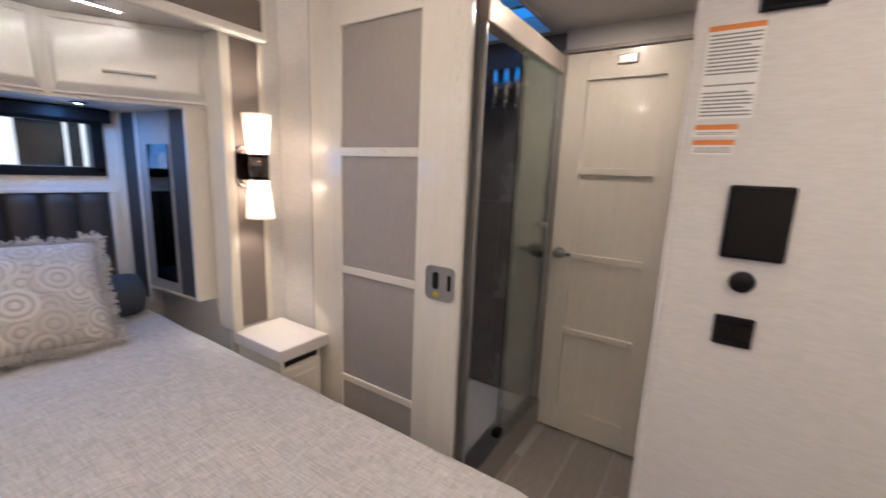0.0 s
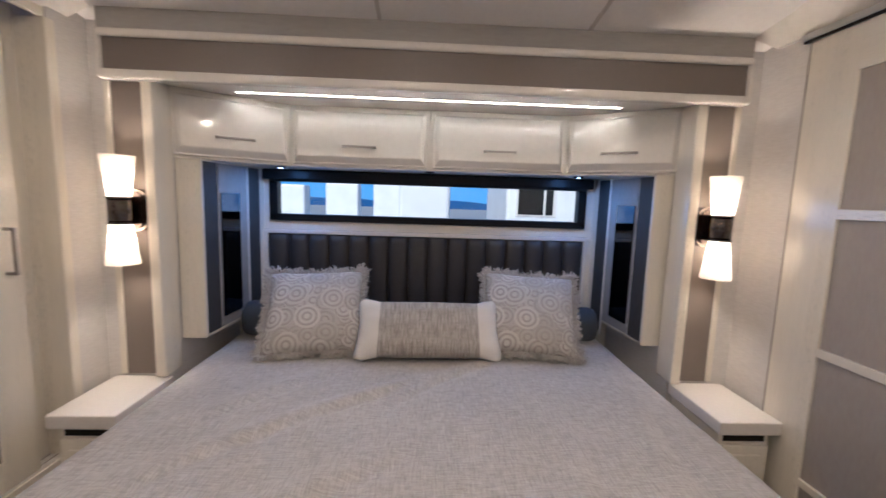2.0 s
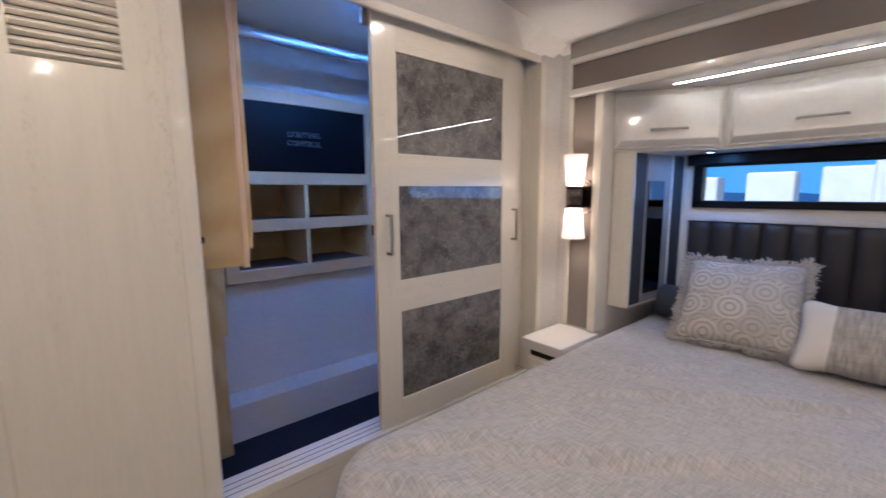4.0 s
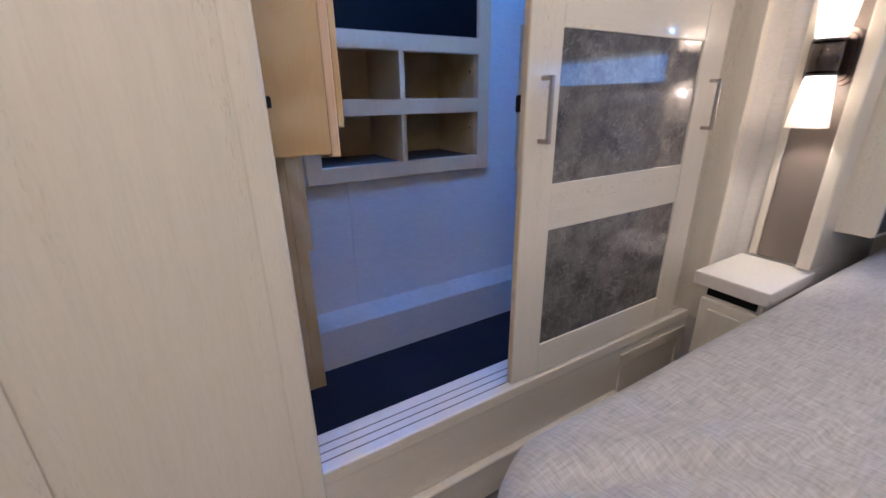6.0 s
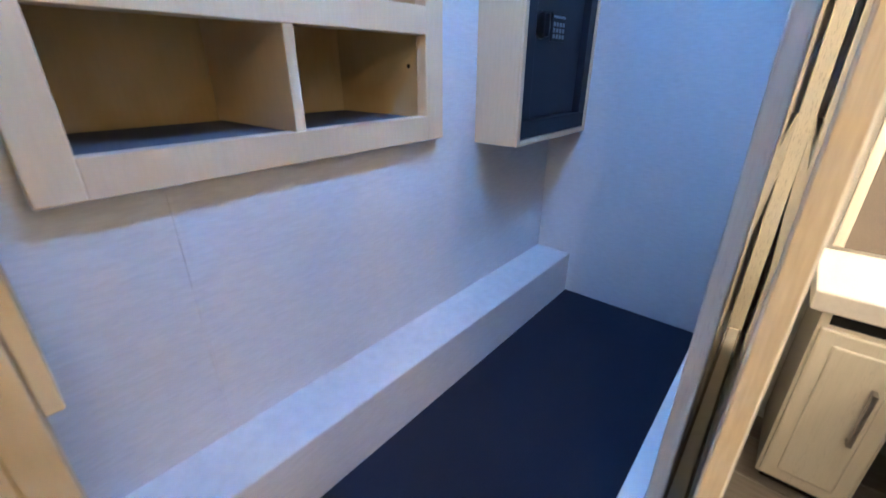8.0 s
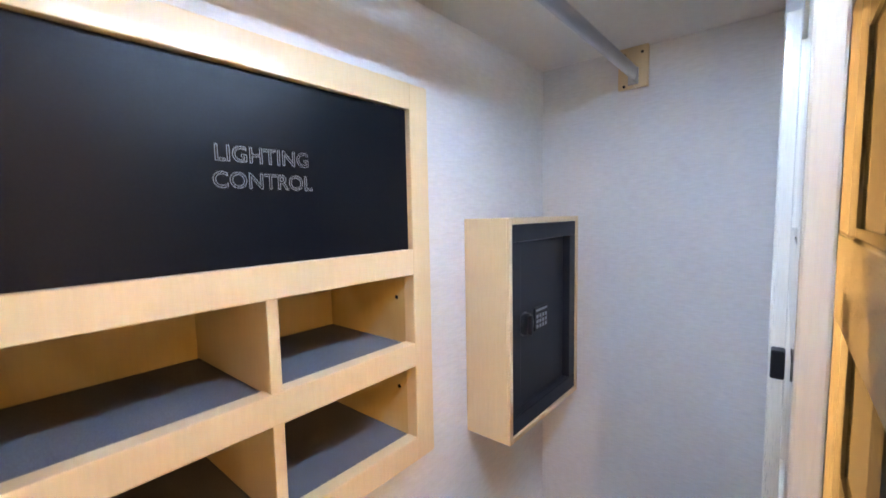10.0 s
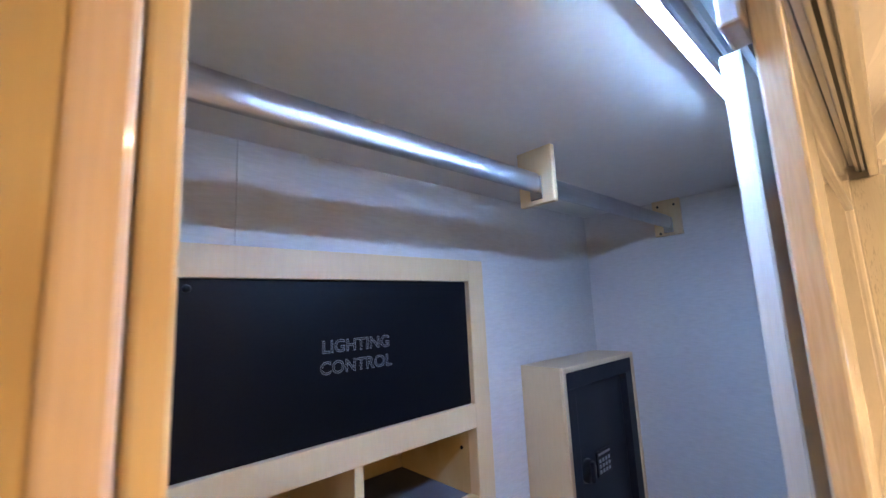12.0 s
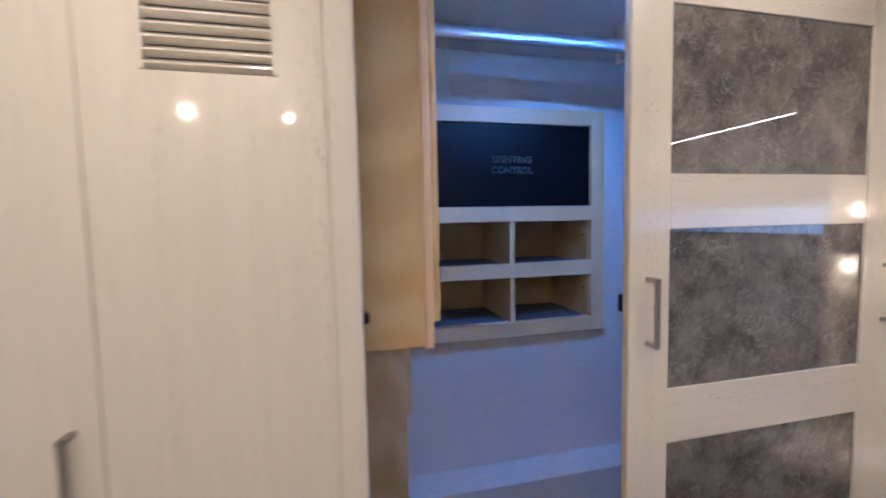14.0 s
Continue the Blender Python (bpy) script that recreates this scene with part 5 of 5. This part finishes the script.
def rail():
    r = thing("clothes_rail", (-0.9, -2.32, 2.13), "oval chrome clothes rail on birch brackets", "clothes rail")
    bm = bmesh.new()
    rings = []
    for x in (CW + 0.01, -0.19):
        rings.append([bm.verts.new((x, -2.318 + 0.013 * math.cos(a), 2.184 + 0.026 * math.sin(a))) for a in (2 * math.pi * j / 24 for j in range(24))])
    for j in range(24):
        bm.faces.new((rings[0][j], rings[0][(j + 1) % 24], rings[1][(j + 1) % 24], rings[1][j]))
    part("tube", bm, SATIN, r, "satin chrome oval tube", True)
    for x0, x1 in ((-1.042, -1.024), (CW, CW + 0.018)):
        b = bx("bracket", (x0, x1, -2.372, -2.270, 2.130, CTOP), MAPLE, r, "birch bracket", 0.003)
        bx("cup", (x1, x1 + 0.005, -2.336, -2.300, 2.140, 2.200), CHROME, b, "chrome rail cup", 0.002)
        for y, z in ((-2.35, 2.25), (-2.29, 2.25), (-2.35, 2.14)) if x0 < -1.5 else ():
            part("screw", tube(bmesh.new(), (x1, y, z), (x1 + 0.002, y, z), 0.005, None, 10), BLACK, b)


rail()

closet_lamp = thing("closet_light", (-0.84, -1.902, CTOP), "bright cool-white LED bar on the closet ceiling, lit", "light")
bx("base", (-1.165, -0.51, -1.918, -1.886, CTOP - 0.010, CTOP), ALU, closet_lamp, "aluminium base", 0.0)
for ya, yb, drop in ((-1.921, -1.918, 0.020), (-1.901, -1.898, 0.0225), (-1.886, -1.883, 0.0225)):
    bx("side_lip", (-1.165, -0.51, ya, yb, CTOP - drop, CTOP), ALU, closet_lamp, "aluminium side lip", 0.0)
bx("diffuser", (-1.155, -0.52, -1.918, -1.901, CTOP - 0.022, CTOP - 0.011), LEDCOOL, closet_lamp, "glowing diffuser", 0.0)
bx("end_cap", (-1.169, -1.155, -1.921, -1.883, CTOP - 0.025, CTOP), BLACK, closet_lamp, "", 0.002)
bx("end_cap", (-0.52, -0.506, -1.921, -1.883, CTOP - 0.025, CTOP), BLACK, closet_lamp, "", 0.002)


# ---- bedroom ceiling fittings ----
def downlight(x, y, z, watts):
    d = thing("downlight", (x, y, z), "small round recessed ceiling light, lit, in a set with one added fill light", "ceiling light", "ceiling downlights")
    part("rim", tube(bmesh.new(), (x, y, z + 0.004), (x, y, z - 0.006), 0.052, 0.046, 28), GLOSS, d, "white rim", True)
    part("lens", tube(bmesh.new(), (x, y, z - 0.0055), (x, y, z - 0.008), 0.032, 0.030, 24), PUCK, d, "glowing lens", True)
    lamp("downlight_lamp", (x, y, z - 0.012), (x, y, 0), 0.07, watts, WARM)


# the last, at x 0.95, is an added fill for the tall cabinet
for x, y, watts in ((-0.95, -1.30, 4.4), (-0.95, -0.38, 3.8), (-0.95, 0.60, 4.2), (0.40, -1.30, 5.0), (0.40, -0.38, 5.0), (0.40, 0.60, 4.8), (0.95, 0.25, 7.5)):
    downlight(x, y, roof(x), watts)
downlight(-0.50, 1.72, 2.21, 3.4)
vent = thing("ceiling_speaker", (-1.40, -1.24, roof(-1.40)), "small square off-white ceiling grille", "grille")
bx("cover", (-1.45, -1.35, -1.29, -1.19, roof(-1.40) - 0.014, roof(-1.40) + 0.01), CEIL, vent, "", 0.006)
bx("inset", (-1.437, -1.363, -1.277, -1.203, roof(-1.40) - 0.018, roof(-1.40) - 0.013), GREIGE, vent, "grey mesh", 0.003)

# ---- outside the window ----
solid("ground", (-600, 600, -600, 600, -1.3, -1.1), CONCRETE, "pale concrete yard", "ground")


def trailer(x, y0, y1, z1, label, win=None, deep=2.2):
    t = thing("trailer", (x, (y0 + y1) / 2, -1.1), label, "trailer", "trailers outside the window")
    bx("body", (x - deep, x, y0, y1, -0.5, z1), WHITESHELL, t, "white body", 0.06)
    for y in (y0 + 0.25 * (y1 - y0), y0 + 0.75 * (y1 - y0)):
        part("wheel", tube(bmesh.new(), (x - 0.25, y, -0.78), (x + 0.01, y, -0.78), 0.32, None, 24), BLACK, t, "black wheel", True)
    bx("skirt", (x - deep + 0.1, x - 0.02, y0 + 0.02, y1 - 0.02, -1.1, -0.5), GREIGE, t, "grey skirt", 0.0)
    if win:
        a, b, c, d = win
        w = bx("window", (x - 0.01, x + 0.02, a, b, c, d), GLOSS, t, "white-framed window", 0.005)
        bx("pane", (x + 0.018, x + 0.026, a + 0.03, b - 0.22, c + 0.03, d - 0.03), GLASSBLACK, w, "dark pane", 0.0)
        bx("pane", (x + 0.018, x + 0.026, b - 0.18, b - 0.06, c + 0.03, d - 0.03), GLASSBLACK, w, "dark pane", 0.0)
    return t


trailer(-6.0, -0.71, 0.04, 2.9, "white trailer parked outside the window")
trailer(-6.6, 0.98, 3.4, 3.1, "white trailer with a dark window parked outside", (1.14, 1.80, 1.30, 2.1))
for k, y in enumerate((-7.4, -5.6, -3.9, -2.3)):
    trailer(-13.5 - 0.6 * k, y, y + 1.15, 1.75 + 0.12 * k, "white trailer in the row farther off", None, 0.7)
sign = thing("exit_sign", (-12, -5.1, 1.9), "small green sign on a post outside", "sign")
bx("board", (-12.0, -11.95, -5.3, -4.75, 1.9, 2.1), glow("green_sign", (0.05, 0.8, 0.45), 1.5), sign, "green board", 0.01)
part("post", tube(bmesh.new(), (-12, -5.02, -1.1), (-12, -5.02, 1.9), 0.04), ALU, sign, "", True)

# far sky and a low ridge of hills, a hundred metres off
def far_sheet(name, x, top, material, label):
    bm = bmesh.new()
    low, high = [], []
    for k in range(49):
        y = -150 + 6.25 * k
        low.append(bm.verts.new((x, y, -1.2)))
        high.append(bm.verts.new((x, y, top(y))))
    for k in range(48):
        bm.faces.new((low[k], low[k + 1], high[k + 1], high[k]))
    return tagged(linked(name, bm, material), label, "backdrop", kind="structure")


far_sheet("backdrop_sky", -120.0, lambda y: 60.0, glow("far_sky", (0.18, 0.43, 0.70), 1.0, 0.0), "clear blue sky low over the horizon")
# the hills' dark blue is emission over a black base
far_sheet("backdrop_hills", -110.0, lambda y: 0.5 + 1.3 * noise.noise(Vector((y * 0.05, 0.4, 0))) + 0.6 * noise.noise(Vector((y * 0.21, 2.4, 0))), glow("far_hills_glow", (0.045, 0.12, 0.26), 1.0, 0.0), "ridge of distant hills, a sheet glowing dark blue")

# ---- floor and shower tiles ----
def pieces(name, box, spots, material, parent):
    bm = block(bmesh.new(), *box, 0.0015, 1)
    data = bpy.data.meshes.new(name)
    bm.to_mesh(data)
    bm.free()
    data.materials.append(material)
    for p in spots:
        ob = new(name, data)
        ob.parent = parent
        ob.location = p
    return data


pieces("plank", (-0.0965, 0.0965, -0.5965, 0.5965, -0.010, 0.0), [(-1.82 + 0.2 * i, -2.0 + 1.2 * j + (0.4 * (i % 3)), 0) for i in range(16) for j in range(4) if not (-2.0 + 1.2 * j + 0.4 * (i % 3) > 1.3 and (-1.82 + 0.2 * i < -0.75 or -1.82 + 0.2 * i > 0.45))], PLANK, floor)
north_tiles = bpy.data.objects["shower_wall_north"]
west_tiles = bpy.data.objects["shower_wall_west"]
pieces("tile", (-0.149, 0.149, -0.006, 0.0, -0.299, 0.299), [(-1.59 + 0.302 * i, 2.204, 0.40 + 0.602 * j) for i in range(3) for j in range(3)], TILE, north_tiles)
pieces("tile", (0.0, 0.006, -0.149, 0.149, -0.299, 0.299), [(-1.739, 1.46 + 0.302 * i, 0.40 + 0.602 * j) for i in range(3) for j in range(3)], TILE, west_tiles)
